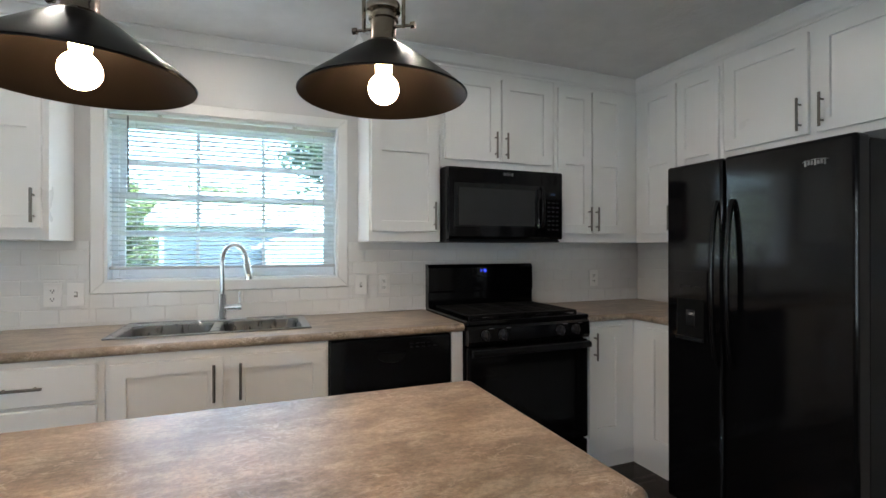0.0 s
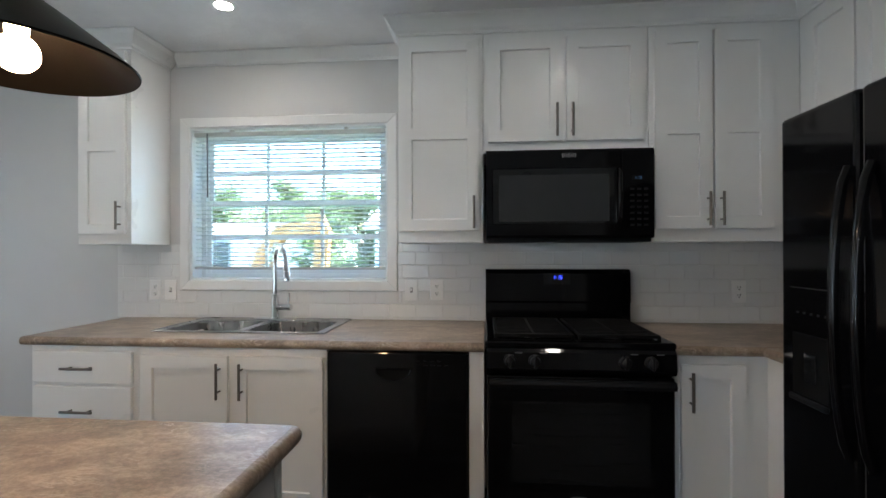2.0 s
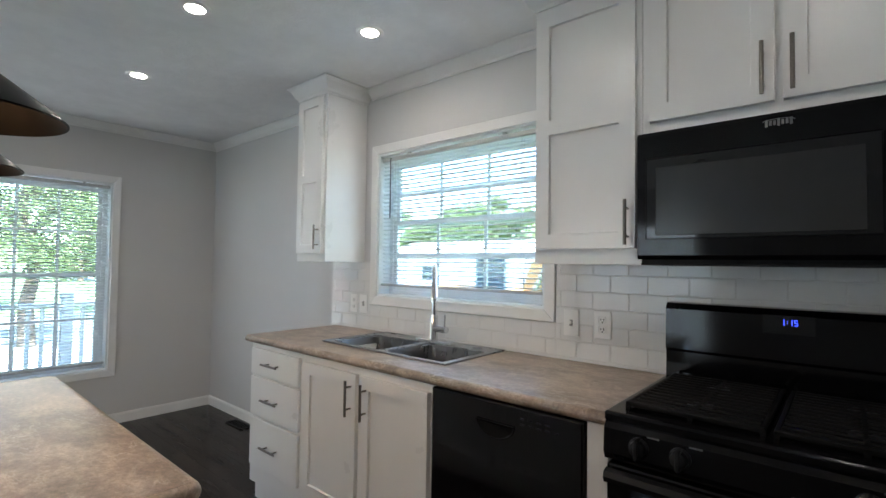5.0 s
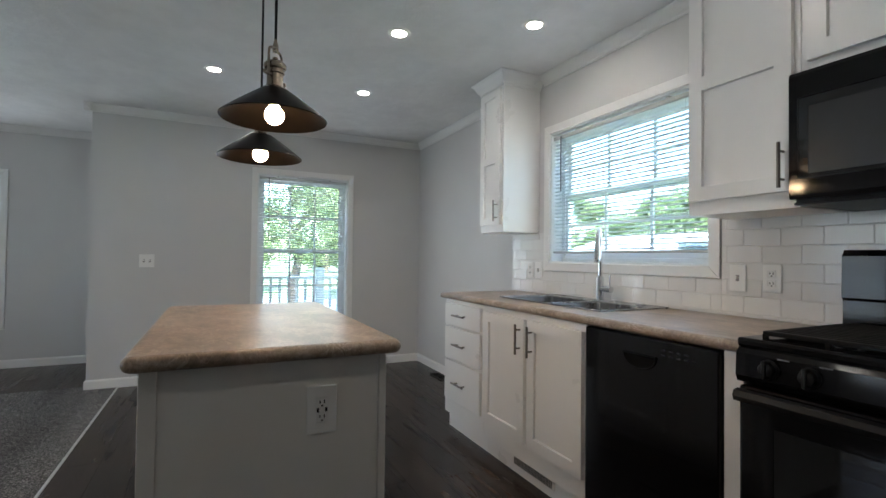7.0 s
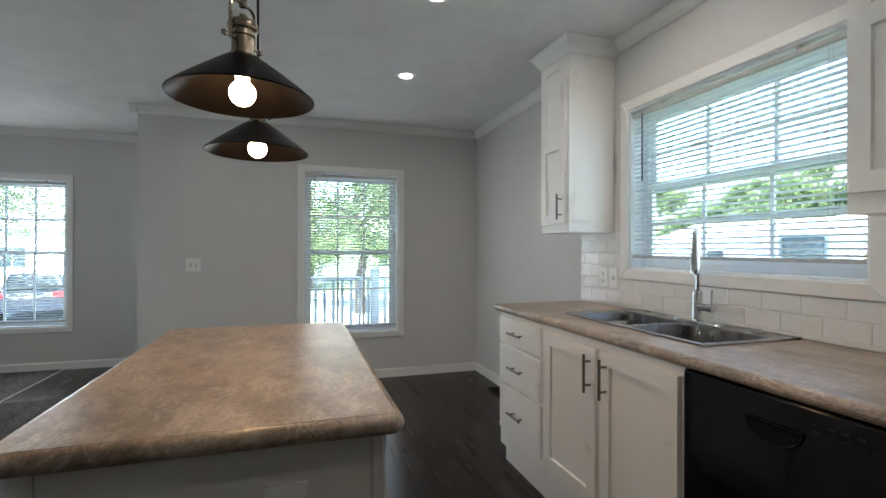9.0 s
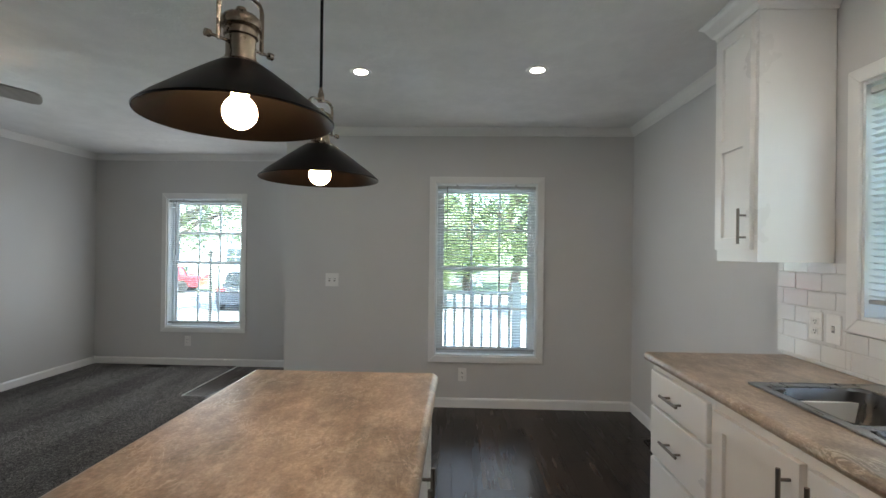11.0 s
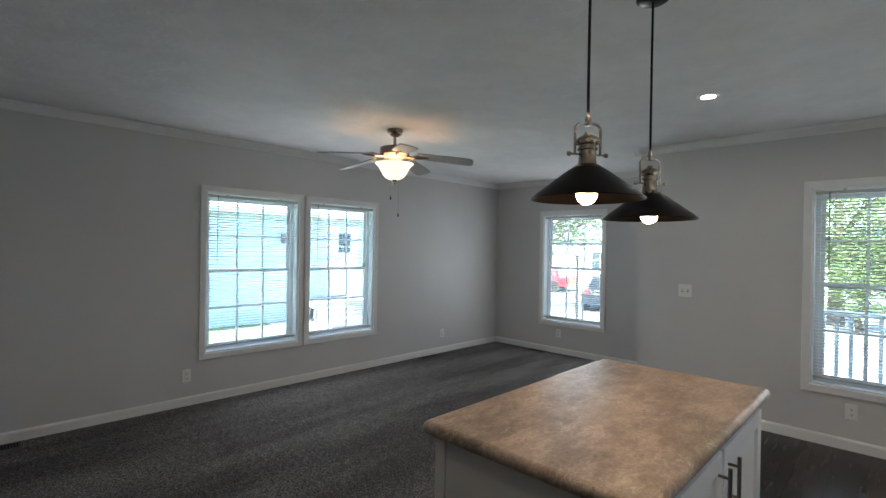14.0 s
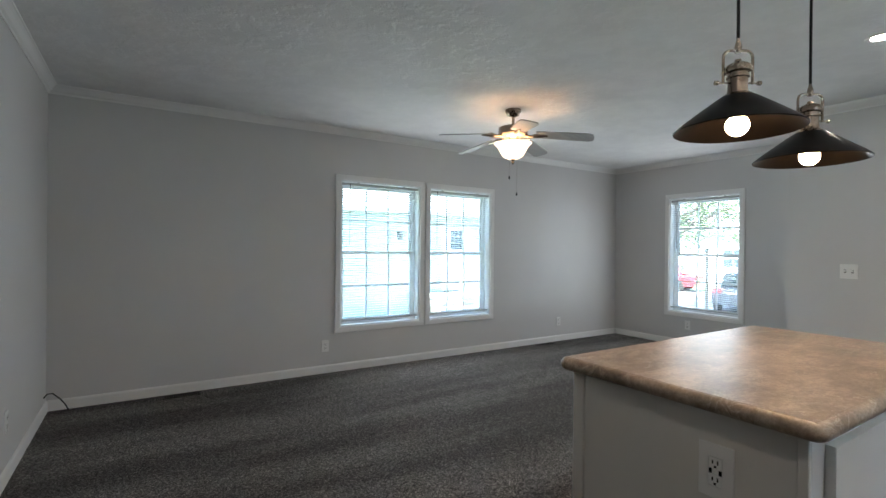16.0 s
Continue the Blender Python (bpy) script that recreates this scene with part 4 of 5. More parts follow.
# ---------------------------------------------------------------- island
IX0, IX1, IY0, IY1 = -0.752, 0.502, 0.74, 1.435
isl = thing("kitchen_island", ((IX0 + IX1) / 2, 1.1, 0), "kitchen island with white doors and panels coloured as in shade", "island")
part("body", boxed((IX0 + 0.04, IY0 + 0.045, 0.09), (IX1 - 0.05, IY1 - 0.045, 0.872)), M_CAB_SHADED, isl)
part("toe_kick", boxed((IX0 + 0.06, IY0 + 0.07, 0.0), (IX1 - 0.07, IY1 - 0.1, 0.09)), M_CAB, isl)
for y0, y1 in ((IY0 + 0.035, IY0 + 0.075), (IY1 - 0.062, IY1 - 0.04)):
    part("corner_stile", boxed((IX1 - 0.0495, y0, 0.0), (IX1 - 0.038, y1, 0.872), 0.002), M_CAB_SHADED, isl)
part("end_panel", boxed((IX1 - 0.0495, IY0 + 0.076, 0.0), (IX1 - 0.045, IY1 - 0.063, 0.872)), M_CAB_SHADED, isl)
part("face_frame", boxed((IX0 + 0.042, IY1 - 0.0449, 0.09), (IX1 - 0.05, IY1 - 0.04, 0.872)), M_CAB, isl)
MI = on_wall("y", IY1 - 0.04, 1)
for u0, u1, hu in ((-0.125, 0.385, -0.085), (-0.68, -0.155, -0.195)):
    d = part("door", door_bm(MI, u0, u1, 0.14, 0.842, 0.0), M_CAB, isl)
    pull(MI, hu, 0.735, 0.02, 0.155, d)


def slab_top(x0, x1, y0, y1, z0, z1, corner=0.03):
    bm = bmesh.new()
    r = (z1 - z0) / 2
    rings = []
    levels = [(-0.03, z0)] + [(-r + r * math.sin(a), (z0 + z1) / 2 - r * math.cos(a)) for a in [math.pi * k / 8 for k in range(9)]]
    for off, z in levels:
        rings.append([bm.verts.new((x, y, z)) for x, y in rounded(x0 - off, x1 + off, y0 - off, y1 + off, max(corner + off, 0.004), 4)])
    for a, b in zip(rings, rings[1:]):
        for k in range(len(a)):
            bm.faces.new((a[k], a[(k + 1) % len(a)], b[(k + 1) % len(a)], b[k]))
    bm.faces.new(rings[0])
    bm.faces.new(rings[-1])
    return bm


itop = thing("island_countertop", ((IX0 + IX1) / 2, (IY0 + IY1) / 2, 0.873), "mottled brown laminate island top with rounded edge", "countertop", "kitchen worktops")
part("edge_band", slab_top(IX0, IX1, IY0, IY1, 0.873, 0.912), M_COUNTER, itop, "rounded laminate front edge", smooth=True)
part("top_sheet", boxed((IX0 + 0.02, IY0 + 0.02, 0.909), (IX1 - 0.02, IY1 - 0.02, 0.9126)), M_COUNTER, itop)

# ---------------------------------------------------------------- outlets, switches, registers


def plate(name, m, u, z, kind, label, w=0.072, h=0.115, v=0.0):
    pl = thing(name, m(u, v, z), label, "outlet" if "outlet" in name else "switch", "wall plates")
    part("cover", boxed((u - w / 2, v, z - h / 2), (u + w / 2, v + 0.006, z + h / 2), 0.0025, 2, m=m), M_PLATE, pl)
    cols = [-0.023, 0.023] if kind == "double_toggle" else [0]
    for c in cols:
        if "toggle" in kind:
            # thin grey sheet behind the toggle: its shadow, put in as colour
            part("toggle_shadow", boxed((u + c - 0.0075, v + 0.0058, z - 0.0135), (u + c + 0.0075, v + 0.0067, z + 0.0135), m=m), M_TOGGLE_SHADOW, pl)
            part("toggle", boxed((u + c - 0.005, v + 0.006, z - 0.004), (u + c + 0.005, v + 0.018, z + 0.01), 0.001, m=m), M_PLATE, pl)
        elif kind == "rocker":
            part("rocker", boxed((u - 0.016, v + 0.006, z - 0.033), (u + 0.016, v + 0.009, z + 0.033), 0.001, m=m), M_PLATE, pl)
        else:
            for dz in (-0.02, 0.02):
                s = part("socket", boxed((u - 0.016, v + 0.006, z + dz - 0.014), (u + 0.016, v + 0.008, z + dz + 0.014), 0.003, 2, m=m), M_PLATE, pl)
                for dx, hh in ((-0.006, 0.004), (0.006, 0.005)):
                    part("slot", boxed((u + dx - 0.0016, v + 0.008, z + dz - hh + 0.002), (u + dx + 0.0016, v + 0.0086, z + dz + hh + 0.002), m=m), M_SLOT, s)
                part("ground_hole", boxed((u - 0.0028, v + 0.008, z + dz - 0.0112), (u + 0.0028, v + 0.0086, z + dz - 0.0062), m=m), M_SLOT, s)
            if kind == "usb":
                for dx in (-0.0145, 0.0085):
                    part("usb_port", boxed((u + dx, v + 0.006, z - 0.0065), (u + dx + 0.006, v + 0.0083, z + 0.0065), m=m), M_SLOT, pl)
    return pl


TV = 0.009
plate("wall_switch", SINK_WALL, 0.497, 1.079, "toggle", "white toggle switch on the tiled backsplash", v=TV)
plate("outlet", SINK_WALL, 0.638, 1.082, "duplex", "white duplex outlet on the tiled backsplash", v=TV)
plate("outlet", SINK_WALL, -1.003, 1.073, "duplex", "white duplex outlet on the tiles beside the sink", v=TV)
plate("wall_switch", SINK_WALL, -0.91, 1.073, "toggle", "white switch beside the kitchen window casing", v=TV)
plate("outlet", SINK_WALL, 2.215, 1.08, "duplex", "white outlet on the tiles by the corner", v=TV)
plate("wall_switch", DINING_WALL, 0.39, 1.095, "double_toggle", "white two-gang toggle switch on the dining wall", w=0.115)
plate("outlet", DINING_WALL, 1.545, 0.285, "duplex", "white duplex outlet below the dining window")
plate("outlet", LONG_WALL, 0.08, 0.27, "duplex", "white duplex outlet on the long living wall")
plate("outlet", LONG_WALL, -3.155, 0.27, "duplex", "white duplex outlet near the living corner")
plate("outlet", FAR_WALL, -1.62, 0.28, "duplex", "white duplex outlet below the far window")
plate("outlet", END_WALL, -1.49, 0.32, "duplex", "white duplex outlet on the end wall")
plate("outlet", on_wall("x", IX1 - 0.045, 1), 1.21, 0.728, "usb", "white outlet with charging ports on the island", w=0.082, h=0.13)


def register(x0, x1, y0, y1, label):
    rg = thing("floor_register", ((x0 + x1) / 2, (y0 + y1) / 2, 0.004), label, "vent", "floor registers")
    part("frame", boxed((x0, y0, 0.003), (x1, y1, 0.008), 0.002), M_VENT, rg)
    long_x = x1 - x0 > y1 - y0
    n = 16
    for k in range(n):
        if long_x:
            a = x0 + 0.012 + (x1 - x0 - 0.024) * k / n
            part("louvre", boxed((a, y0 + 0.012, 0.0082), (a + (x1 - x0) / n * 0.45, y1 - 0.012, 0.0092)), M_SLOT, rg)
        else:
            a = y0 + 0.012 + (y1 - y0 - 0.024) * k / n
            part("louvre", boxed((x0 + 0.012, a, 0.0082), (x1 - 0.012, a + (y1 - y0) / n * 0.45, 0.0092)), M_SLOT, rg)


register(1.18, 1.46, YL + 0.03, YL + 0.13, "dark metal floor register set in the carpet")
register(-2.98, -2.68, YL + 0.03, YL + 0.13, "dark metal floor register by the long wall")
register(XL + 0.03, XL + 0.13, -2.06, -1.78, "dark metal floor register below the far window")
register(-2.48, -2.22, YW - 0.14, YW - 0.04, "dark metal floor register by the dining corner")
cable = bmesh.new()
tube(cable, [(XR - 0.001, -2.62, 0.13), (XR - 0.02, -2.63, 0.155), (XR - 0.05, -2.65, 0.15), (XR - 0.09, -2.67, 0.1), (XR - 0.12, -2.68, 0.05), (XR - 0.14, -2.66, 0.012)], 0.0045, 8)
solid("loose_cable", cable, M_CORD, "black cable hanging from the wall in the corner", "cable", kind="thing", smooth=True)

# ---------------------------------------------------------------- lamps


def recessed_light(x, y):
    rl = thing("recessed_light", (x, y, ZC), "round recessed ceiling light, switched on", "ceiling light", "recessed lights")
    bm = bmesh.new()
    lathe(bm, [(0.0385, 0.0), (0.04, -0.005), (0.062, -0.004), (0.066, 0.0)], (x, y, ZC), 36, cap=False)
    part("trim_ring", bm, M_TRIM, rl, "white trim ring", smooth=True)
    bm = bmesh.new()
    lathe(bm, [(0.0, -0.003), (0.039, -0.003), (0.039, -0.001), (0.0, -0.001)], (x, y, ZC), 36, cap=False)
    part("lens", bm, M_LED, rl, "glowing warm lens", smooth=True)


for x, y in ((-1.795, 0.904), (-0.725, 1.856), (-1.768, 1.95), (-0.295, 2.48), (0.5, 1.74), (1.4, 1.8)):
    recessed_light(x, y)


def pendant(x, y, z, label):
    """A cone-shaded pendant; z is the rim's height."""
    p = thing("pendant_lamp", (x, y, z), label, "pendant lamp", "pendants over the island")
    bm = bmesh.new()
    prof = [(0.168, 0.0), (0.169, 0.003), (0.150, 0.020), (0.10, 0.058), (0.062, 0.086), (0.046, 0.097), (0.044, 0.094), (0.060, 0.083), (0.098, 0.055), (0.148, 0.017), (0.166, 0.0)]
    lathe(bm, prof, (x, y, z), 56, cap=False)
    part("shade", bm, M_SHADE, p, "dark bronze cone shade", smooth=True)
    bm = bmesh.new()
    neck = [(0.0460, 0.096), (0.0370, 0.104), (0.0286, 0.108), (0.0260, 0.118), (0.0260, 0.150), (0.0302, 0.152), (0.0302, 0.158), (0.0260, 0.160), (0.0260, 0.166), (0.0344, 0.169), (0.0361, 0.176), (0.0344, 0.184), (0.0286, 0.19), (0.0168, 0.196), (0.0101, 0.2), (0.0084, 0.206)]
    lathe(bm, neck, (x, y, z), 32)
    neck_part = part("socket_housing", bm, M_NICKEL, p, "brushed nickel socket housing", smooth=True)
    bm = bmesh.new()
    a = Vector((0.83, -0.56, 0)).normalized()
    w = 0.042
    pts = [Vector((x, y, z + 0.135)) - a * w, Vector((x, y, z + 0.2)) - a * w]
    pts += [Vector((x, y, z)) + a * (-w + 0.02 - 0.02 * math.cos(t)) + Vector((0, 0, 0.212 + 0.02 * math.sin(t))) for t in [math.pi / 8 * k for k in range(5)]]
    pts += [Vector((2 * x - q.x, 2 * y - q.y, q.z)) for q in reversed(pts)]
    tube(bm, pts, 0.0042, 8)
    part("yoke", bm, M_NICKEL, p, "bent nickel yoke", smooth=True)
    for s in (-1, 1):
        bm = bmesh.new()
        c = Vector((x, y, z + 0.138)) + a * s * w
        tube(bm, [c - a * s * 0.02, c + a * s * 0.014, c + a * s * 0.015, c + a * s * 0.024], [0.003, 0.003, 0.0068, 0.0068], 10)
        part("thumb_screw", bm, M_NICKEL, p, smooth=True)
    bm = bmesh.new()
    lathe(bm, [(0.008, 0.225), (0.0095, 0.228), (0.0095, 0.245), (0.005, 0.262), (0.004, 0.27)], (x, y, z), 16)
    part("cord_grip", bm, M_NICKEL, p, smooth=True)
    bm = bmesh.new()
    tube(bm, [(x, y, z + 0.262), (x + 0.001, y, (z + ZC) / 2 + 0.1), (x, y, ZC - 0.02)], 0.0045, 8)
    part("cord", bm, M_CORD, p, smooth=True)
    bm = bmesh.new()
    lathe(bm, [(0.0, -0.032), (0.05, -0.031), (0.06, -0.024), (0.062, -0.001), (0.0, -0.001)], (x, y, ZC), 32, cap=False)
    part("canopy", bm, M_SHADE, p, "dark bronze ceiling canopy", smooth=True)
    bm = bmesh.new()
    globe = [(0.0155, 0.082), (0.016, 0.055)] + [(0.0305 * math.sin(t), 0.015 + 0.0305 * math.cos(t)) for t in [0.5 + (math.pi - 0.5) * k / 12 for k in range(13)]]
    lathe(bm, globe, (x, y, z), 28)
    part("bulb", bm, M_BULB, p, "glowing frosted globe bulb", smooth=True)
    return p


pendant(0.155, 1.102, 1.599, "lit bronze cone pendant over the range end of island")
pendant(-0.348, 1.1, 1.566, "lit bronze cone pendant over the dining end of island")

# ceiling fan
FCX, FCY = -1.05, -1.27
fan = thing("ceiling_fan", (FCX, FCY, ZC), "five-blade nickel ceiling fan with lit glass bowl", "ceiling fan")
bm = bmesh.new()
lathe(bm, [(0.0, -0.001), (0.068, -0.001), (0.066, -0.02), (0.05, -0.05), (0.024, -0.062), (0.0, -0.062)], (FCX, FCY, ZC), 32, cap=False)
part("canopy", bm, M_NICKEL, fan, smooth=True)
bm = bmesh.new()
tube(bm, [(FCX, FCY, ZC - 0.05), (FCX, FCY, ZC - 0.17)], 0.0125, 14)
part("downrod", bm, M_NICKEL, fan, smooth=True)
bm = bmesh.new()
lathe(bm, [(0.02, -0.13), (0.045, -0.15), (0.112, -0.15), (0.124, -0.157), (0.125, -0.213), (0.112, -0.228), (0.06, -0.245), (0.05, -0.262), (0.018, -0.268), (0.016, -0.30), (0.012, -0.40)], (FCX, FCY, ZC), 40)
part("motor_housing", bm, M_NICKEL, fan, smooth=True)
ZB = ZC - 0.222
for k in range(5):
    a = radians(59.8 + 72 * k)
    ca, sa = math.cos(a), math.sin(a)

    def at(r, s, z):
        return (FCX + r * ca - s * sa, FCY + r * sa + s * ca, z)
    bm = bmesh.new()
    outline = [(0.2, -0.055), (0.21, -0.06), (0.5, -0.07), (0.62, -0.07), (0.65, -0.055), (0.66, -0.02), (0.66, 0.02), (0.65, 0.055), (0.62, 0.07), (0.5, 0.07), (0.21, 0.06), (0.2, 0.055)]
    tilt = -0.2
    up = [bm.verts.new(at(r, s, ZB + tilt * s + 0.004 - 0.11 * (r - 0.2))) for r, s in outline]
    dn = [bm.verts.new(at(r, s, ZB + tilt * s - 0.004 - 0.11 * (r - 0.2))) for r, s in outline]
    for j in range(len(outline)):
        bm.faces.new((up[j], up[(j + 1) % len(outline)], dn[(j + 1) % len(outline)], dn[j]))
    bm.faces.new(up)
    bm.faces.new(dn)
    bl = part("blade", bm, M_BLADE, fan, "grey-washed wooden blade")
    bm = bmesh.new()
    tube(bm, [at(0.09, 0, ZC - 0.225), at(0.15, 0, ZB - 0.012), at(0.2, 0, ZB - 0.01), at(0.29, 0, ZB - 0.0165)], [0.014, 0.012, 0.02, 0.008], 8)
    part("blade_bracket", bm, M_NICKEL, bl, smooth=True)
bm = bmesh.new()
lathe(bm, [(0.158, -0.29), (0.161, -0.286), (0.15, -0.298), (0.13, -0.318), (0.115, -0.345), (0.101, -0.375), (0.08, -0.4), (0.045, -0.418), (0.0, -0.424)], (FCX, FCY, ZC), 40, cap=False)
part("glass_bowl", bm, M_BOWL, fan, "glowing frosted glass bowl", smooth=True)
for k in range(3):
    a = radians(20 + 120 * k)
    bm = bmesh.new()
    lathe(bm, [(0.014 * math.sin(t) + 0.0005, 0.014 * math.cos(t)) for t in [math.pi * j / 8 for j in range(9)]], (FCX + 0.029 * math.cos(a), FCY + 0.029 * math.sin(a), ZC - 0.362), 14)
    part("bulb", bm, M_FANBULB, fan, "glowing bulb inside the bowl", smooth=True)
bm = bmesh.new()
lathe(bm, [(0.02, -0.42), (0.024, -0.427), (0.01, -0.438), (0.014, -0.448), (0.004, -0.466)], (FCX, FCY, ZC), 16)
part("finial", bm, M_NICKEL, fan, smooth=True)
for dx, dy, l in ((0.02, -0.02, 0.56), (-0.03, 0.02, 0.7)):
    bm = bmesh.new()
    tube(bm, [(FCX + dx, FCY + dy, ZC - 0.3), (FCX + dx, FCY + dy, ZC - l)], 0.001, 5)
    chain = part("pull_chain", bm, M_NICKEL, fan)
    bm = bmesh.new()
    lathe(bm, [(0.003, 0.0), (0.007, -0.01), (0.007, -0.025), (0.003, -0.032)], (FCX + dx, FCY + dy, ZC - l), 10)
    part("fob", bm, M_SHADE, chain, "dark pull fob", smooth=True)

# ---------------------------------------------------------------- outside
M_GRASS = plain("lawn", (0.11, 0.15, 0.07), 0.9, var=0.35, vscale=1.5, bump=0.6, bscale=40)
M_ROAD = plain("pale_concrete", (0.30, 0.295, 0.285), 0.85, var=0.1, vscale=1.0, bump=0.3, bscale=60)
M_SIDING = plain("pale_blue_siding", (0.42, 0.485, 0.495), 0.6, var=0.03)
M_SIDING_W = plain("white_siding", (0.72, 0.73, 0.73), 0.6, var=0.03)
M_SIDING_G = plain("grey_siding", (0.2, 0.225, 0.24), 0.6, var=0.03)
M_ROOF = plain("pale_shingle_roof", (0.36, 0.36, 0.355), 0.9, var=0.15, vscale=8, bump=0.5, bscale=30)
M_DARKWIN = plain("dark_house_window", (0.03, 0.045, 0.06), 0.1)
M_PORCH = plain("white_porch_paint", (0.76, 0.76, 0.75), 0.5, var=0.03)
M_DECK = plain("weathered_deck_board", (0.36, 0.33, 0.29), 0.8, var=0.15, vscale=4, stretch=(10, 1, 1))
M_RED = plain("red_car_paint", (0.5, 0.03, 0.04), 0.25, coat=0.5)
M_NAVY = plain("dark_blue_car_paint", (0.03, 0.04, 0.06), 0.2, coat=0.5)
M_TYRE = plain("black_tyre", (0.015, 0.015, 0.015), 0.8)
M_YELLOW = plain("excavator_orange", (0.36, 0.19, 0.075), 0.45, var=0.1, vscale=3)
M_BARK = plain("bark", (0.10, 0.075, 0.055), 0.9, var=0.3, vscale=8, bump=0.6, bscale=20)
M_LEAF = leaf_material("green_leaves", (0.15, 0.20, 0.085), (0.22, 0.29, 0.13))
M_LEAF_D = leaf_material("dark_green_leaves", (0.05, 0.085, 0.05), (0.10, 0.145, 0.08))
M_POLE = plain("dark_lamp_pole", (0.05, 0.05, 0.05), 0.4, 0.5)

g = 900
bm = bmesh.new()
bm.faces.new([bm.verts.new(p) for p in ((-g, -g, GROUND), (g, -g, GROUND), (g, g, GROUND), (-g, g, GROUND))])
solid("ground", bm, M_GRASS, "mown green lawn", "lawn")
solid("road", boxed((-24, -300, GROUND - 0.2), (-16, 300, GROUND + 0.012)), M_ROAD, "pale street beyond the porch", "road")
solid("road_driveway", boxed((-16, -13.0, GROUND - 0.2), (-5.2, -0.6, GROUND + 0.016)), M_ROAD, "pale concrete driveway", "driveway")
solid("road_parking", boxed((-16, -0.58, GROUND - 0.2), (-5.2, 9.0, GROUND + 0.014)), M_ROAD, "pale concrete parking pad before the porch", "driveway")
solid("road_north", boxed((-200, 16, GROUND - 0.2), (200, 23, GROUND + 0.02)), M_ROAD, "pale gravel street north of the house", "road")

# porch beyond the dining window
porch = thing("porch", (-3.9, 1.6, -0.06), "covered front porch with weathered deck boards", "porch")
for k in range(9):
    x = XL - 0.12 + 0.14 * k
    part("deck_board", boxed((x, YJ + TH + 0.004, -0.09), (x + 0.132, 4.2, -0.06), 0.004), M_DECK, porch)
part("rim_joist", boxed((XL - 0.16, YJ + TH + 0.004, GROUND), (XL - 0.125, 4.2, -0.062)), M_PORCH, porch)
RXP = -4.45
rail = thing("porch_railing", (RXP, 1.6, -0.06), "white wooden porch railing with square balusters", "railing")
part("top_rail", boxed((RXP - 0.045, 0.12, 0.86), (RXP + 0.045, 4.2, 0.9), 0.006), M_PORCH, rail)
part("bottom_rail", boxed((RXP - 0.03, 0.12, 0.02), (RXP + 0.03, 4.2, 0.075), 0.004), M_PORCH, rail)
bm = boxed((-0.017, -0.017, 0.0), (0.017, 0.017, 0.785), 0.002)
me = mesh_of("baluster", bm, M_PORCH)
for k in range(38):
    piece("baluster", me, rail, (RXP, 0.2 + 0.105 * k, 0.075))
for y in (0.15, 2.17, 4.1):
    part("post", boxed((RXP - 0.05, y - 0.05, -0.06), (RXP + 0.05, y + 0.05, ZC + 0.12 if y != 2.17 else 1.0), 0.006), M_PORCH, rail)


def lap_siding(bm, m, u0, u1, z0, z1, step=0.11):
    z = z0
    while z < z1 - 0.01:
        zt = min(z + step, z1)
        extrude(bm, [(-0.02, z), (0.02, z), (0.006, zt), (-0.02, zt)], m, u0, u1)
        z = zt


def house(name, m, side, u0, u1, deep, eave, label, siding, openings, rise=1.4, over=0.35):
    """A one-storey house whose facade runs along m from u0 to u1 and goes back by deep."""
    h = thing(name, m((u0 + u1) / 2, 0, GROUND), label, "house")
    bm = bmesh.new()
    box(bm, (u0, -deep, GROUND), (u1, -0.03, eave), m=m)
    lap_siding(bm, m, u0, u1, GROUND + 0.35, eave)
    w = part("wall", bm, siding, h)
    for c in (u0, u1):
        part("corner_board", boxed((c - 0.06, -0.02, GROUND), (c + 0.06, 0.035, eave), m=m), M_SIDING_W, w)
    bm = bmesh.new()
    d = deep / 2
    extrude(bm, [(over, eave), (over, eave + 0.12), (-d, eave + rise + 0.12), (-deep - over, eave + 0.12), (-deep - over, eave), (-d, eave + rise)], m, u0 - over, u1 + over)
    extrude(bm, [(0, eave), (-d, eave + rise), (-deep, eave)], m, u0 + 0.05, u1 - 0.05)
    roof = part("roof", bm, M_ROOF, h, "pale shingle roof")
    part("fascia", boxed((u0 - over, over, eave - 0.02), (u1 + over, over + 0.03, eave + 0.13), m=m), M_SIDING_W, roof)
    for kind, a0, a1, b0, b1 in openings:
        f = part(kind, boxed((a0 - 0.07, 0.0, b0 - 0.07), (a1 + 0.07, 0.05, b1 + 0.07), 0.004, m=m), M_SIDING_W, w)
        part("pane", boxed((a0, 0.05, b0), (a1, 0.06, b1), m=m), M_DARKWIN, f)
        part("glazing_bar", boxed(((a0 + a1) / 2 - 0.012, 0.06, b0), ((a0 + a1) / 2 + 0.012, 0.07, b1), m=m), M_SIDING_W, f)
        part("glazing_bar", boxed((a0, 0.0605, (b0 + b1) / 2 - 0.012), (a1, 0.0705, (b0 + b1) / 2 + 0.012), m=m), M_SIDING_W, f)
    return h


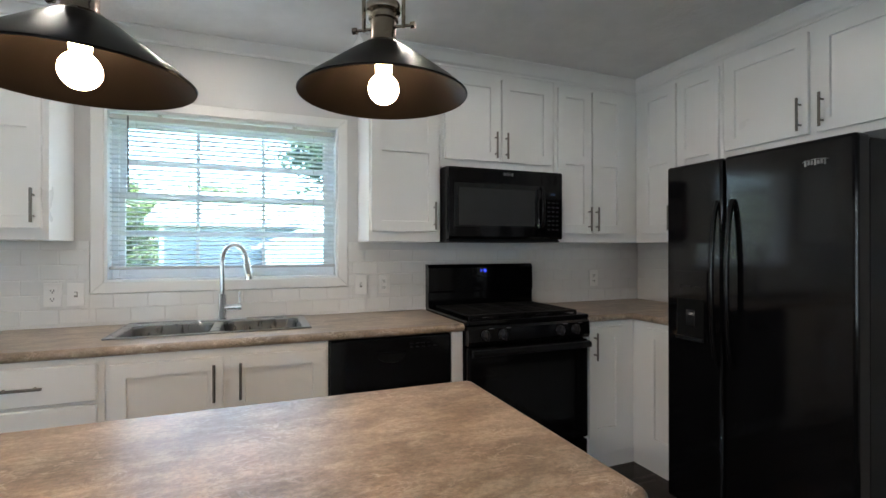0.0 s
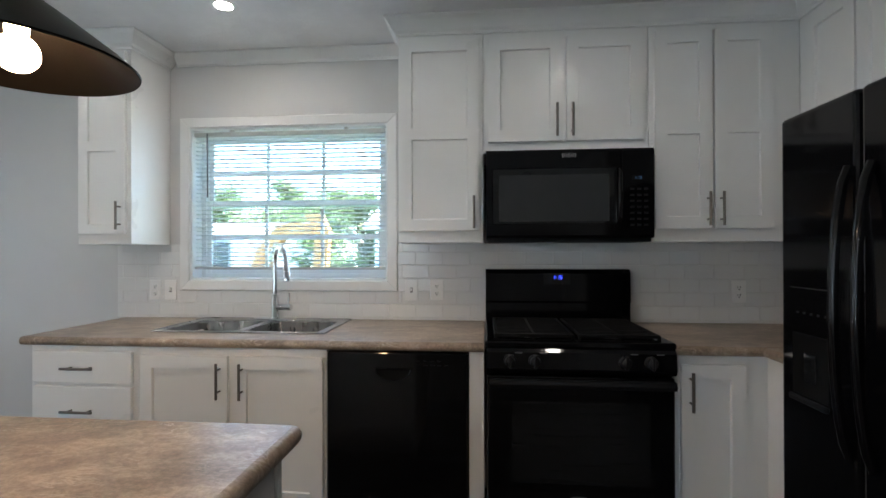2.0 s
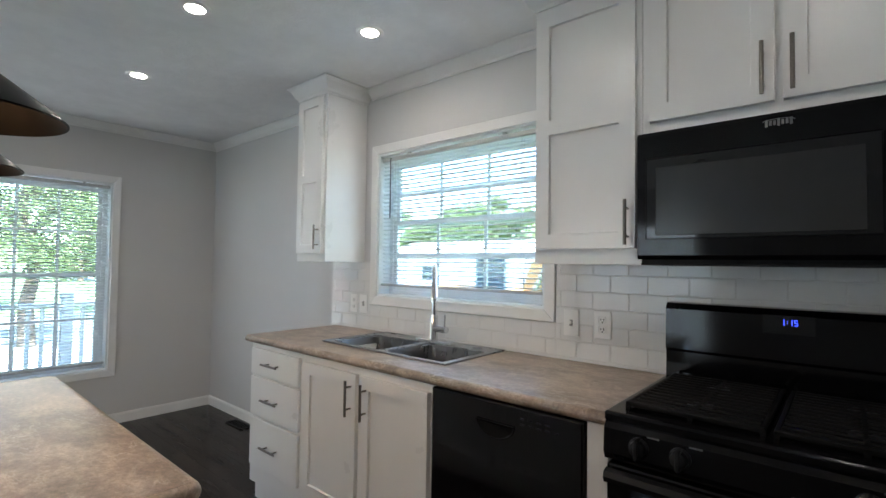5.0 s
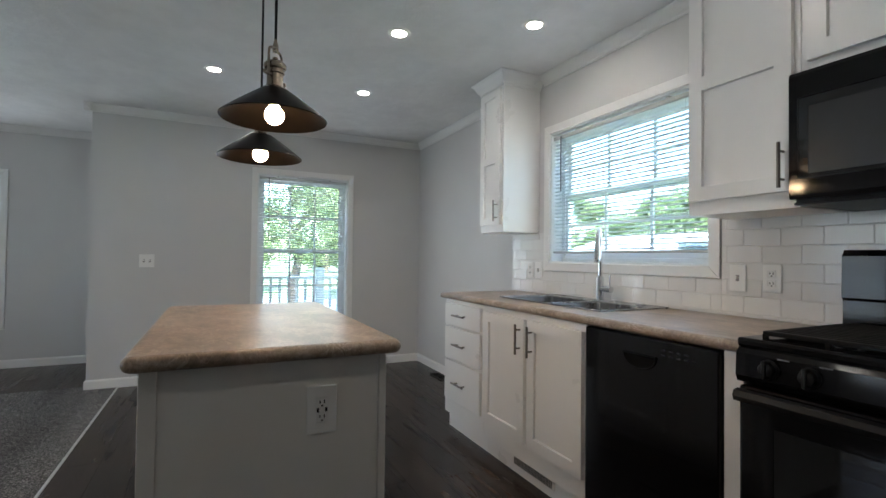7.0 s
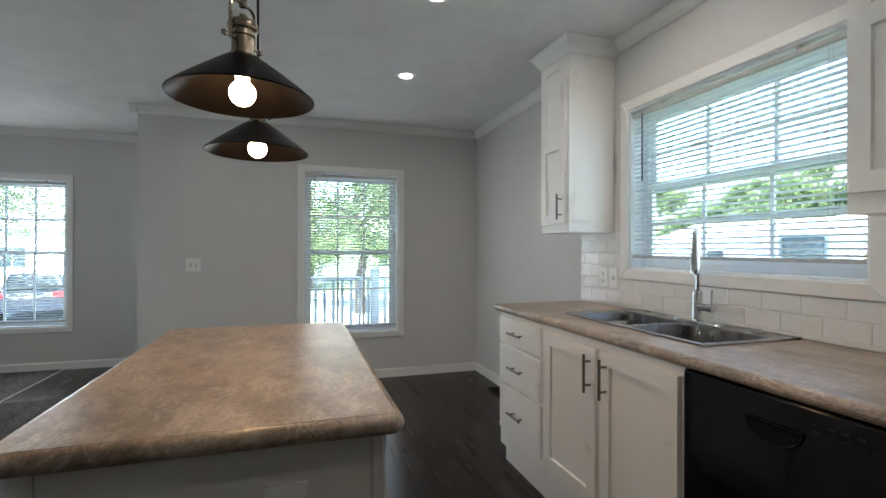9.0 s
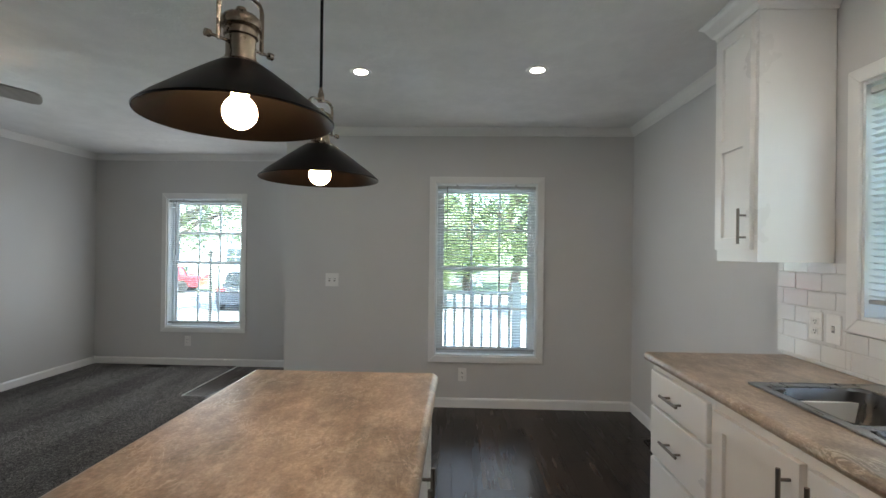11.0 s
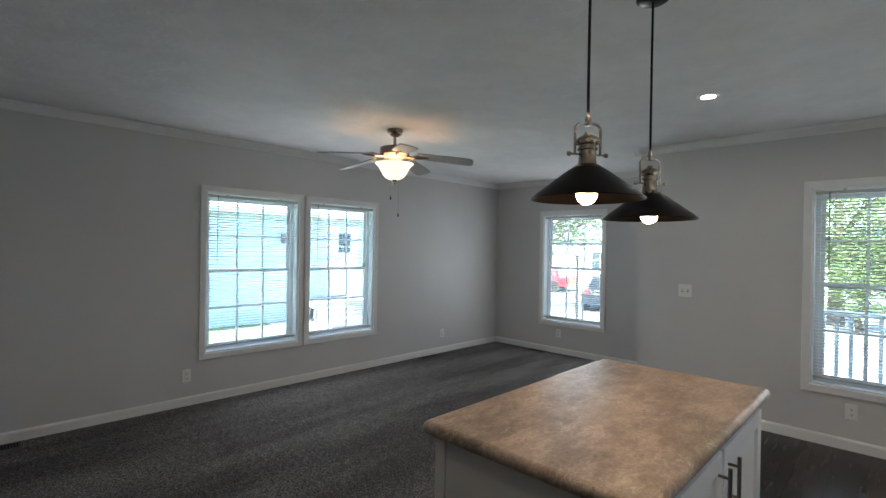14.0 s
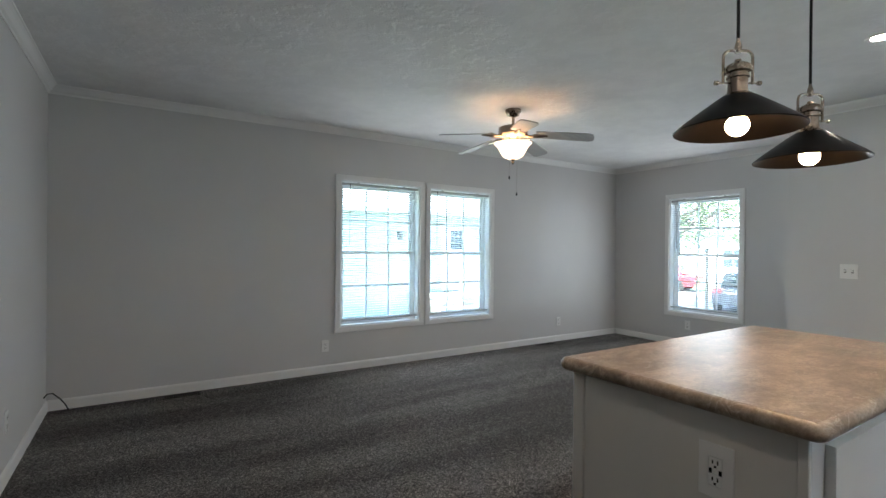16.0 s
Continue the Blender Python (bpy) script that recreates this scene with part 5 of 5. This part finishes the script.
# neighbour beyond the living room windows
NB = on_wall("y", -12.4, 1)
nb = house("neighbour_house", NB, 1, -13.0, 8.0, 7.0, 2.4, "pale blue sided neighbouring house with shingle roof", M_SIDING, [], 1.3)
nd = thing("front_door", (-8.0, -12.36, -0.3), "white half-glazed front door of the neighbouring house", "door")
part("casing", boxed((-8.57, 0.025, -0.3), (-7.43, 0.05, 2.12), 0.005, m=NB), M_SIDING_W, nd)
leaf = part("door_leaf", boxed((-8.45, 0.0505, -0.28), (-7.55, 0.075, 2.0), 0.004, m=NB), M_SIDING_W, nd)
for r in range(3):
    for c in range(3):
        part("pane", boxed((-8.25 + 0.172 * c, 0.0755, 1.2 + 0.235 * r), (-8.095 + 0.172 * c, 0.079, 1.415 + 0.235 * r), m=NB), M_DARKWIN, leaf)
wl = thing("wall_lantern", (-5.7, -12.33, 1.6), "small dark wall lantern beside the door", "lantern")
part("lantern_body", boxed((-5.78, 0.03, 1.5), (-5.62, 0.18, 1.8), 0.02, m=NB), M_POLE, wl)
steps = thing("neighbour_porch", (-7.0, -11.6, GROUND), "weathered wooden porch and steps beside the house", "porch")
part("platform", boxed((-9.6, -12.36, -0.46), (-6.0, -10.9, -0.32), 0.01), M_DECK, steps)
part("skirt", boxed((-9.55, -10.98, GROUND), (-6.05, -10.94, -0.46)), M_DECK, steps)
for k in range(3):
    part("step", boxed((-7.2, -10.9 + 0.28 * k, GROUND), (-6.1, -10.62 + 0.28 * k, -0.46 - 0.14 * k), 0.005), M_DECK, steps)
nr = thing("porch_railing", (-8.4, -10.95, -0.32), "white porch railing of the neighbouring house", "railing")
part("top_rail", boxed((-9.6, -10.99, 0.52), (-7.3, -10.91, 0.58), 0.005), M_PORCH, nr)
part("bottom_rail", boxed((-9.6, -10.98, -0.24), (-7.3, -10.92, -0.19), 0.005), M_PORCH, nr)
me = mesh_of("baluster", boxed((-0.02, -0.02, 0), (0.02, 0.02, 0.71)), M_PORCH)
for k in range(20):
    piece("baluster", me, nr, (-9.5 + 0.11 * k, -10.95, -0.19))
for x in (-9.6, -7.3):
    part("post", boxed((x - 0.05, -11.0, -0.32), (x + 0.05, -10.9, 0.68), 0.005), M_PORCH, nr)
meter = thing("meter_box", (-3.2, -12.3, 0.1), "grey electric meter box on the siding", "meter box")
part("case", boxed((-3.4, 0.02, -0.1), (-3.05, 0.16, 0.4), 0.02, m=NB), M_SIDING_G, meter)

# north of the kitchen window
house("grey_house", on_wall("y", 15.5, -1), -1, -2.6, 9.0, 7.0, 2.0, "grey sided single-storey house across the yard", M_SIDING_G, [("window", 4.0, 5.0, 0.4, 1.5)], 1.3)
house("white_house", on_wall("y", 24.0, -1), -1, -24.0, -7.5, 7.0, 1.75, "low white house behind the street", M_SIDING_W, [("window", -11.0, -9.9, 0.3, 1.2), ("window", -15.5, -14.4, 0.3, 1.2), ("window", -20.0, -18.9, 0.3, 1.2)], 1.1)
shed = thing("garden_shed", (1.1, 12.6, GROUND), "small white gabled shed with two dark windows", "shed")
MS = on_wall("y", 12.2, -1)
bm = bmesh.new()
box(bm, (0.05, -2.4, GROUND), (2.35, -0.03, 1.35), m=MS)
lap_siding(bm, MS, 0.05, 2.35, GROUND + 0.1, 1.35)
extrude(bm, [(0.05, 1.35), (2.35, 1.35), (1.2, 1.8)], lambda v, u, z: MS(u, v, z), -2.4, -0.02)
part("wall", bm, M_SIDING_W, shed)
bm = bmesh.new()
extrude(bm, [(-0.2, 1.26), (1.2, 1.8), (2.6, 1.26), (2.6, 1.36), (1.2, 1.92), (-0.2, 1.36)], lambda v, u, z: MS(u, v, z), -2.6, 0.22)
part("roof", bm, M_SIDING_W, shed)
for a in (0.35, 1.4):
    f = part("window", boxed((a, 0.0, 0.35), (a + 0.7, 0.05, 0.95), m=MS), M_SIDING_W, shed)
    part("pane", boxed((a + 0.05, 0.05, 0.4), (a + 0.65, 0.06, 0.9), m=MS), M_DARKWIN, f)

# excavator
EX = (-5.6, 12.0, GROUND)
ex = thing("excavator", EX, "orange excavator parked with its boom folded", "excavator")
ME = on_wall("y", 12.0, -1)
for v in (-0.95, 0.55):
    bm = bmesh.new()
    pts = arc((0, 0, 0), 0.38, math.pi / 2, 3 * math.pi / 2, 8, (1, 0, 0), (0, 0, 1))
    outline = [(EX[0] - 1.3 + p.x, GROUND + 0.39 + p.z) for p in pts] + [(EX[0] + 1.3 - p.x, GROUND + 0.39 - p.z) for p in pts]
    extrude(bm, outline, lambda w, x, z: (x, 12.0 + w, z), v, v + 0.4)
    part("track", bm, M_TYRE, ex, "black crawler track")
part("house_body", boxed((EX[0] - 1.9, 11.2, GROUND + 0.85), (EX[0] + 0.6, 12.8, GROUND + 1.75), 0.08, 2), M_YELLOW, ex)
part("turntable", boxed((EX[0] - 0.9, 11.5, GROUND + 0.5), (EX[0] + 0.5, 12.5, GROUND + 0.86), 0.05), M_TYRE, ex)
cabn = part("cab", boxed((EX[0] - 0.55, 11.15, GROUND + 0.9), (EX[0] + 0.55, 12.0, GROUND + 2.65), 0.08, 2), M_SIDING_G, ex, "cab with large dark windows")
part("cab_window", boxed((EX[0] - 0.42, 11.13, GROUND + 1.45), (EX[0] + 0.42, 11.148, GROUND + 2.5), 0.02), M_DARKWIN, cabn)
for nm, pts, w in (("boom", [(0.4, 1.2), (0.75, 2.3), (1.3, 2.95), (1.75, 3.02), (2.3, 2.95), (2.25, 2.68), (1.7, 2.72), (1.42, 2.6), (1.1, 2.1), (0.85, 1.1)], 0.36), ("stick", [(2.0, 3.2), (2.4, 3.25), (2.62, 2.8), (2.5, 1.2), (2.2, 1.2), (2.25, 2.7)], 0.28), ("bucket", [(2.15, 1.25), (2.6, 1.2), (2.75, 0.7), (2.4, 0.35), (1.9, 0.45), (1.75, 0.75), (2.1, 0.8)], 0.7)):
    bm = bmesh.new()
    extrude(bm, [(EX[0] + a, GROUND + b) for a, b in pts], lambda v, x, z: (x, 12.0 + v, z), -w / 2, w / 2)
    part(nm, bm, M_YELLOW if nm != "bucket" else M_TYRE, ex)
bm = bmesh.new()
tube(bm, [(EX[0] + 0.7, 11.75, GROUND + 1.2), (EX[0] + 1.35, 11.75, GROUND + 2.5)], 0.07, 10)
part("ram", bm, M_STEEL, ex, "steel hydraulic ram", smooth=True)


def car(x, y, heading, label, paint, tall):
    """A parked car; its length runs along its heading."""
    c = thing("car", (x, y, GROUND), label, "car", "parked cars")
    ca, sa = math.cos(heading), math.sin(heading)

    def mp(l, w, z):
        return (x + l * ca - w * sa, y + l * sa + w * ca, GROUND + z)
    bm = bmesh.new()
    top = 1.75 if tall else 1.42
    belt = 1.05 if tall else 0.88
    low = [(-2.2, 0.3), (2.25, 0.3), (2.3, 0.62), (2.2, belt - 0.12), (1.1, belt), (-2.15, belt), (-2.28, 0.7)]
    rings = []
    for w, s in ((-0.92, 0.96), (-0.86, 1.0), (0.86, 1.0), (0.92, 0.96)):
        rings.append([bm.verts.new(mp(l * s, w, 0.3 + (z - 0.3) * s)) for l, z in low])
    for a, b in zip(rings, rings[1:]):
        for k in range(len(low)):
            bm.faces.new((a[k], a[(k + 1) % len(low)], b[(k + 1) % len(low)], b[k]))
    bm.faces.new(rings[0])
    bm.faces.new(rings[-1])
    body = part("body", bm, paint, c, smooth=True)
    bm = bmesh.new()
    back = -2.05 if tall else -1.6
    hexa(bm, [mp(back, -0.82, belt - 0.01), mp(1.15, -0.82, belt - 0.01), mp(1.15, 0.82, belt - 0.01), mp(back, 0.82, belt - 0.01), mp(back + 0.3, -0.62, top), mp(0.3, -0.62, top), mp(0.3, 0.62, top), mp(back + 0.3, 0.62, top)], 0.05, 2)
    part("cabin", bm, paint, c)
    for s in (-1, 1):
        bm = bmesh.new()
        hexa(bm, [mp(back + 0.3, s * 0.80, belt + 0.06), mp(0.85, s * 0.80, belt + 0.06), mp(0.85, s * 0.83, belt + 0.06), mp(back + 0.3, s * 0.83, belt + 0.06), mp(back + 0.42, s * 0.655, top - 0.1), mp(0.3, s * 0.655, top - 0.1), mp(0.3, s * 0.685, top - 0.1), mp(back + 0.42, s * 0.685, top - 0.1)])
        part("side_window", bm, M_DARKWIN, c)
        part("taillight", boxed((-2.3, s * 0.7 - 0.14, 0.72), (-2.22, s * 0.7 + 0.14, 0.9), 0.01, m=mp), M_RED, c, "red tail light")
    bm = bmesh.new()
    hexa(bm, [mp(back + 0.01, -0.7, belt + 0.08), mp(back + 0.01, 0.7, belt + 0.08), mp(back - 0.02, 0.7, belt + 0.08), mp(back - 0.02, -0.7, belt + 0.08), mp(back + 0.27, -0.56, top - 0.08), mp(back + 0.27, 0.56, top - 0.08), mp(back + 0.24, 0.56, top - 0.08), mp(back + 0.24, -0.56, top - 0.08)])
    part("rear_window", bm, M_DARKWIN, c)
    for l in (-1.4, 1.4):
        for s in (-1, 1):
            bm = bmesh.new()
            ax = (-sa * s, ca * s, 0)
            lathe(bm, [(0.2, -0.1), (0.33, -0.1), (0.34, 0), (0.33, 0.1), (0.2, 0.1)], mp(l, s * 0.84, 0.34), 22, axis=ax)
            tyre = part("tyre", bm, M_TYRE, c, smooth=True)
            bm = bmesh.new()
            lathe(bm, [(0.2, 0.06), (0.12, 0.09), (0.0, 0.095)], mp(l, s * 0.84, 0.34), 18, cap=False, axis=ax)
            part("rim", bm, M_STEEL, tyre, smooth=True)


car(-23.2, -14.3, radians(285), "red car parked by the pale driveway", M_RED, False)
car(-18.2, -7.1, radians(196), "dark blue saloon car parked outside", M_NAVY, False)
car(-18.6, -4.7, radians(190), "tall dark car parked beside the saloon", M_NAVY, True)
house("white_house", on_wall("x", -30.0, 1), 1, -30.0, 3.0, 8.0, 2.3, "long white house across the street", M_SIDING_W, [("window", -14.0, -12.8, 0.2, 1.3), ("window", -8.0, -6.8, 0.2, 1.3), ("window", -20.0, -18.8, 0.2, 1.3)], 1.5)
lamp = thing("street_lamp", (-11.5, -5.2, GROUND), "dark garden lamp post with round head", "street lamp")
bm = bmesh.new()
lathe(bm, [(0.09, 0.0), (0.09, 0.1), (0.045, 0.2), (0.035, 2.2), (0.06, 2.24), (0.05, 2.28)], (-11.5, -5.2, GROUND), 16)
part("pole", bm, M_POLE, lamp, smooth=True)
bm = bmesh.new()
lathe(bm, [(0.14 * math.sin(t) + 0.004, 2.42 - 0.14 * math.cos(t)) for t in [math.pi * k / 10 for k in range(11)]], (-11.5, -5.2, GROUND), 18)
part("globe", bm, M_PORCH, lamp, smooth=True)

# ---------------------------------------------------------------- trees


def tree(x, y, height, crown_r, low, label, leaf, seed, count=2600, leaf_size=0.16, cone=False):
    """Tapered trunk with limbs and a crown of leaf clusters round them."""
    rnd = random.Random(seed)
    t = thing("tree", (x, y, GROUND), label, "tree", "garden trees")
    bm = bmesh.new()
    r0 = 0.025 * height + 0.04
    trunk = [Vector((x + rnd.uniform(-0.1, 0.1) * k, y + rnd.uniform(-0.1, 0.1) * k, GROUND + height * 0.85 * k / 5)) for k in range(6)]
    tube(bm, trunk, [r0 * (1 - 0.17 * k) for k in range(6)], 9)
    tips = []
    for k in range(16):
        f = rnd.uniform(0.0, 1.0)
        z = low + (height + GROUND - low) * f
        a = rnd.uniform(0, 2 * math.pi)
        reach = crown_r * ((1 - f) * 0.95 + 0.08 if cone else math.sin(math.pi * (0.18 + 0.74 * f))) * rnd.uniform(0.65, 1.05)
        base = Vector((x, y, max(GROUND + 0.6, z - reach * (0.1 if cone else 0.5))))
        tip = Vector((x + reach * math.cos(a), y + reach * math.sin(a), z))
        tube(bm, [base, base.lerp(tip, 0.5) + Vector((0, 0, 0.1 * reach)), tip], [r0 * 0.4, r0 * 0.25, 0.015], 5)
        tips.append((base, tip, reach))
    part("trunk", bm, M_BARK, t, smooth=True)
    rs = np.random.RandomState(seed)
    which = rs.randint(0, len(tips), count)
    b = np.array([tuple(q[0]) for q in tips])[which]
    e = np.array([tuple(q[1]) for q in tips])[which]
    rr = np.array([q[2] for q in tips])[which]
    f = rs.uniform(0.3, 1.1, (count, 1))
    c = b + (e - b) * f + rs.normal(0, 1, (count, 3)) * (0.12 + 0.17 * rr[:, None]) * [1, 1, 0.75]
    n1 = rs.normal(0, 1, (count, 3))
    n1 /= np.linalg.norm(n1, axis=1, keepdims=True)
    n2 = np.cross(n1, rs.normal(0, 1, (count, 3)))
    n2 /= np.linalg.norm(n2, axis=1, keepdims=True)
    s = leaf_size * rs.uniform(0.6, 1.5, (count, 1))
    n3 = np.cross(n1, n2) * 0.25
    verts = np.stack([c - n1 * s, c - n2 * s * 0.5 + n3 * s, c + n1 * s, c + n2 * s * 0.5 + n3 * s], 1).reshape(-1, 3) - np.array([x, y, GROUND])
    me = bpy.data.meshes.new("crown")
    me.from_pydata(verts.tolist(), [], [tuple(range(4 * k, 4 * k + 4)) for k in range(count)])
    me.materials.append(leaf)
    ob = new("crown", me)
    ob.parent = t
    return t


broad = "leafy green broadleaf tree in the yard"
for k, (x, y, h, r, low) in enumerate(((-15.0, 3.4, 6.6, 2.9, 1.5), (-19.5, 0.2, 8.5, 3.4, 1.6), (-15.5, 8.5, 7.0, 3.0, 1.4), (-17.5, -2.4, 6.8, 2.6, 1.9), (-15.0, -9.2, 8.0, 4.9, 2.2), (-21.5, 8.0, 9.0, 3.8, 0.8), (-27.0, 2.0, 10.0, 4.2, 1.2))):
    tree(x, y, h, r, low, broad, M_LEAF, 10 + k, 12500, 0.065 if x > -20 else 0.1)
for k, (x, y, h, r, low) in enumerate(((-34.0, 33.0, 9.5, 4.5, 0.5), (-27.0, 35.0, 9.0, 4.5, 0.5), (-20.5, 34.0, 9.5, 4.4, 0.5), (-14.0, 36.0, 9.0, 4.6, 0.5), (-8.0, 34.0, 8.2, 4.2, 0.5), (-2.0, 37.0, 8.0, 4.4, 0.5), (-42.0, 30.0, 11.0, 5.0, 0.5), (-52.0, 24.0, 11.0, 5.0, 0.5), (-60.0, 14.0, 12.0, 5.5, 0.5))):
    tree(x, y, h * 0.84, r, low, "tall green tree behind the white house", M_LEAF, 40 + k, 14000, 0.14)
tree(4.2, 27.0, 11.5, 5.0, 1.0, "large dark green conifer behind the grey house", M_LEAF_D, 70, 12000, 0.17)
tree(-5.2, 18.5, 3.6, 1.5, -0.2, "pale green bushy tree beside the grey house", M_LEAF, 71, 5000, 0.09)
tree(-3.2, 12.8, 1.9, 0.55, -0.5, "small clipped cone-shaped evergreen", M_LEAF_D, 72, 1500, 0.06, cone=True)
tree(-18.0, 0.9, 3.0, 1.5, 0.2, "low green garden shrub beyond the porch", M_LEAF, 74, 5000, 0.05)

# ---------------------------------------------------------------- backsplash tiles
TP, TZ, TZ0, GR = 0.15, 0.0725, 0.9275, 0.0035


def tile_field(name, m, rects, label):
    bm = bmesh.new()
    for u0, u1, z0, z1 in rects:
        box(bm, (u0, 0.0, z0), (u1, 0.0072, z1), m=m)
    wall_ob = solid(name, bm, M_GROUT, label, "backsplash")
    shared = None
    for u0, u1, z0, z1 in rects:
        k0 = math.floor((z0 - TZ0) / TZ)
        for k in range(k0, k0 + 12):
            a, b = max(z0, TZ0 + k * TZ + GR / 2), min(z1, TZ0 + (k + 1) * TZ - GR / 2)
            if b - a < 0.012:
                continue
            shift = 0.52 if k % 2 == 0 else 0.595
            j0 = math.floor((u0 - shift) / TP)
            for j in range(j0, j0 + 40):
                c, d = max(u0, shift + j * TP + GR / 2), min(u1, shift + (j + 1) * TP - GR / 2)
                if d - c < 0.012:
                    continue
                full = d - c > TP - GR - 1e-4 and b - a > TZ - GR - 1e-4
                o = Vector(m((c + d) / 2, 0, (a + b) / 2))
                if full and shared:
                    me = shared
                else:
                    bt = boxed((c, 0.001, a), (d, 0.009, b), 0.0014, m=m)
                    bmesh.ops.translate(bt, verts=bt.verts, vec=-o)
                    me = mesh_of("tile", bt, M_TILE)
                    if full:
                        shared = me
                piece("tile", me, wall_ob, o)


tile_field("backsplash_north", SINK_WALL, [(-1.243, -0.856, 0.913, ZU), (-0.856, 0.421, 0.913, 1.07), (0.421, XK - 0.01, 0.913, ZU)], "white subway tile backsplash behind the worktop")
tile_field("backsplash_east", FRIDGE_WALL, [(1.94, YW - 0.01, 0.913, ZU)], "white subway tile backsplash on the side wall")

# ---------------------------------------------------------------- vinyl planks
PW, PL = 0.182, 1.22


def planks(name, x0, x1, y0, y1, seed):
    rnd = random.Random(seed)
    lay = solid(name, boxed((x0, y0, -0.0115), (x1, y1, -0.008)), M_SUB, "dark wood-look vinyl plank flooring", "vinyl flooring")
    y = y0
    shared = None
    while y < y1 - 0.01:
        yt = min(y + PW, y1)
        x = x0 - rnd.uniform(0.1, 1.1)
        while x < x1:
            a, b = max(x, x0) + 0.0004, min(x + PL, x1) - 0.0004
            if b - a > 0.02:
                o = Vector(((a + b) / 2, (y + yt) / 2, 0))
                full = b - a > PL - 0.01 and yt - y > PW - 0.001
                if full and shared:
                    me = shared
                else:
                    bt = boxed((a, y + 0.0004, -0.0078), (b, yt - 0.0004, 0.0), 0.0004)
                    bmesh.ops.translate(bt, verts=bt.verts, vec=-o)
                    me = mesh_of("plank", bt, M_PLANK)
                    if full:
                        shared = me
                piece("plank", me, lay, o)
            x += PL
        y = yt


planks("floor_vinyl", XD, XK, SEAM_Y + 0.014, YW, 5)
planks("floor_vinyl_entry", XL, SEAM_X, ENTRY_Y + 0.014, YJ, 9)
planks("floor_vinyl_hall", XR, XK, YR, SEAM_Y + 0.014, 11)
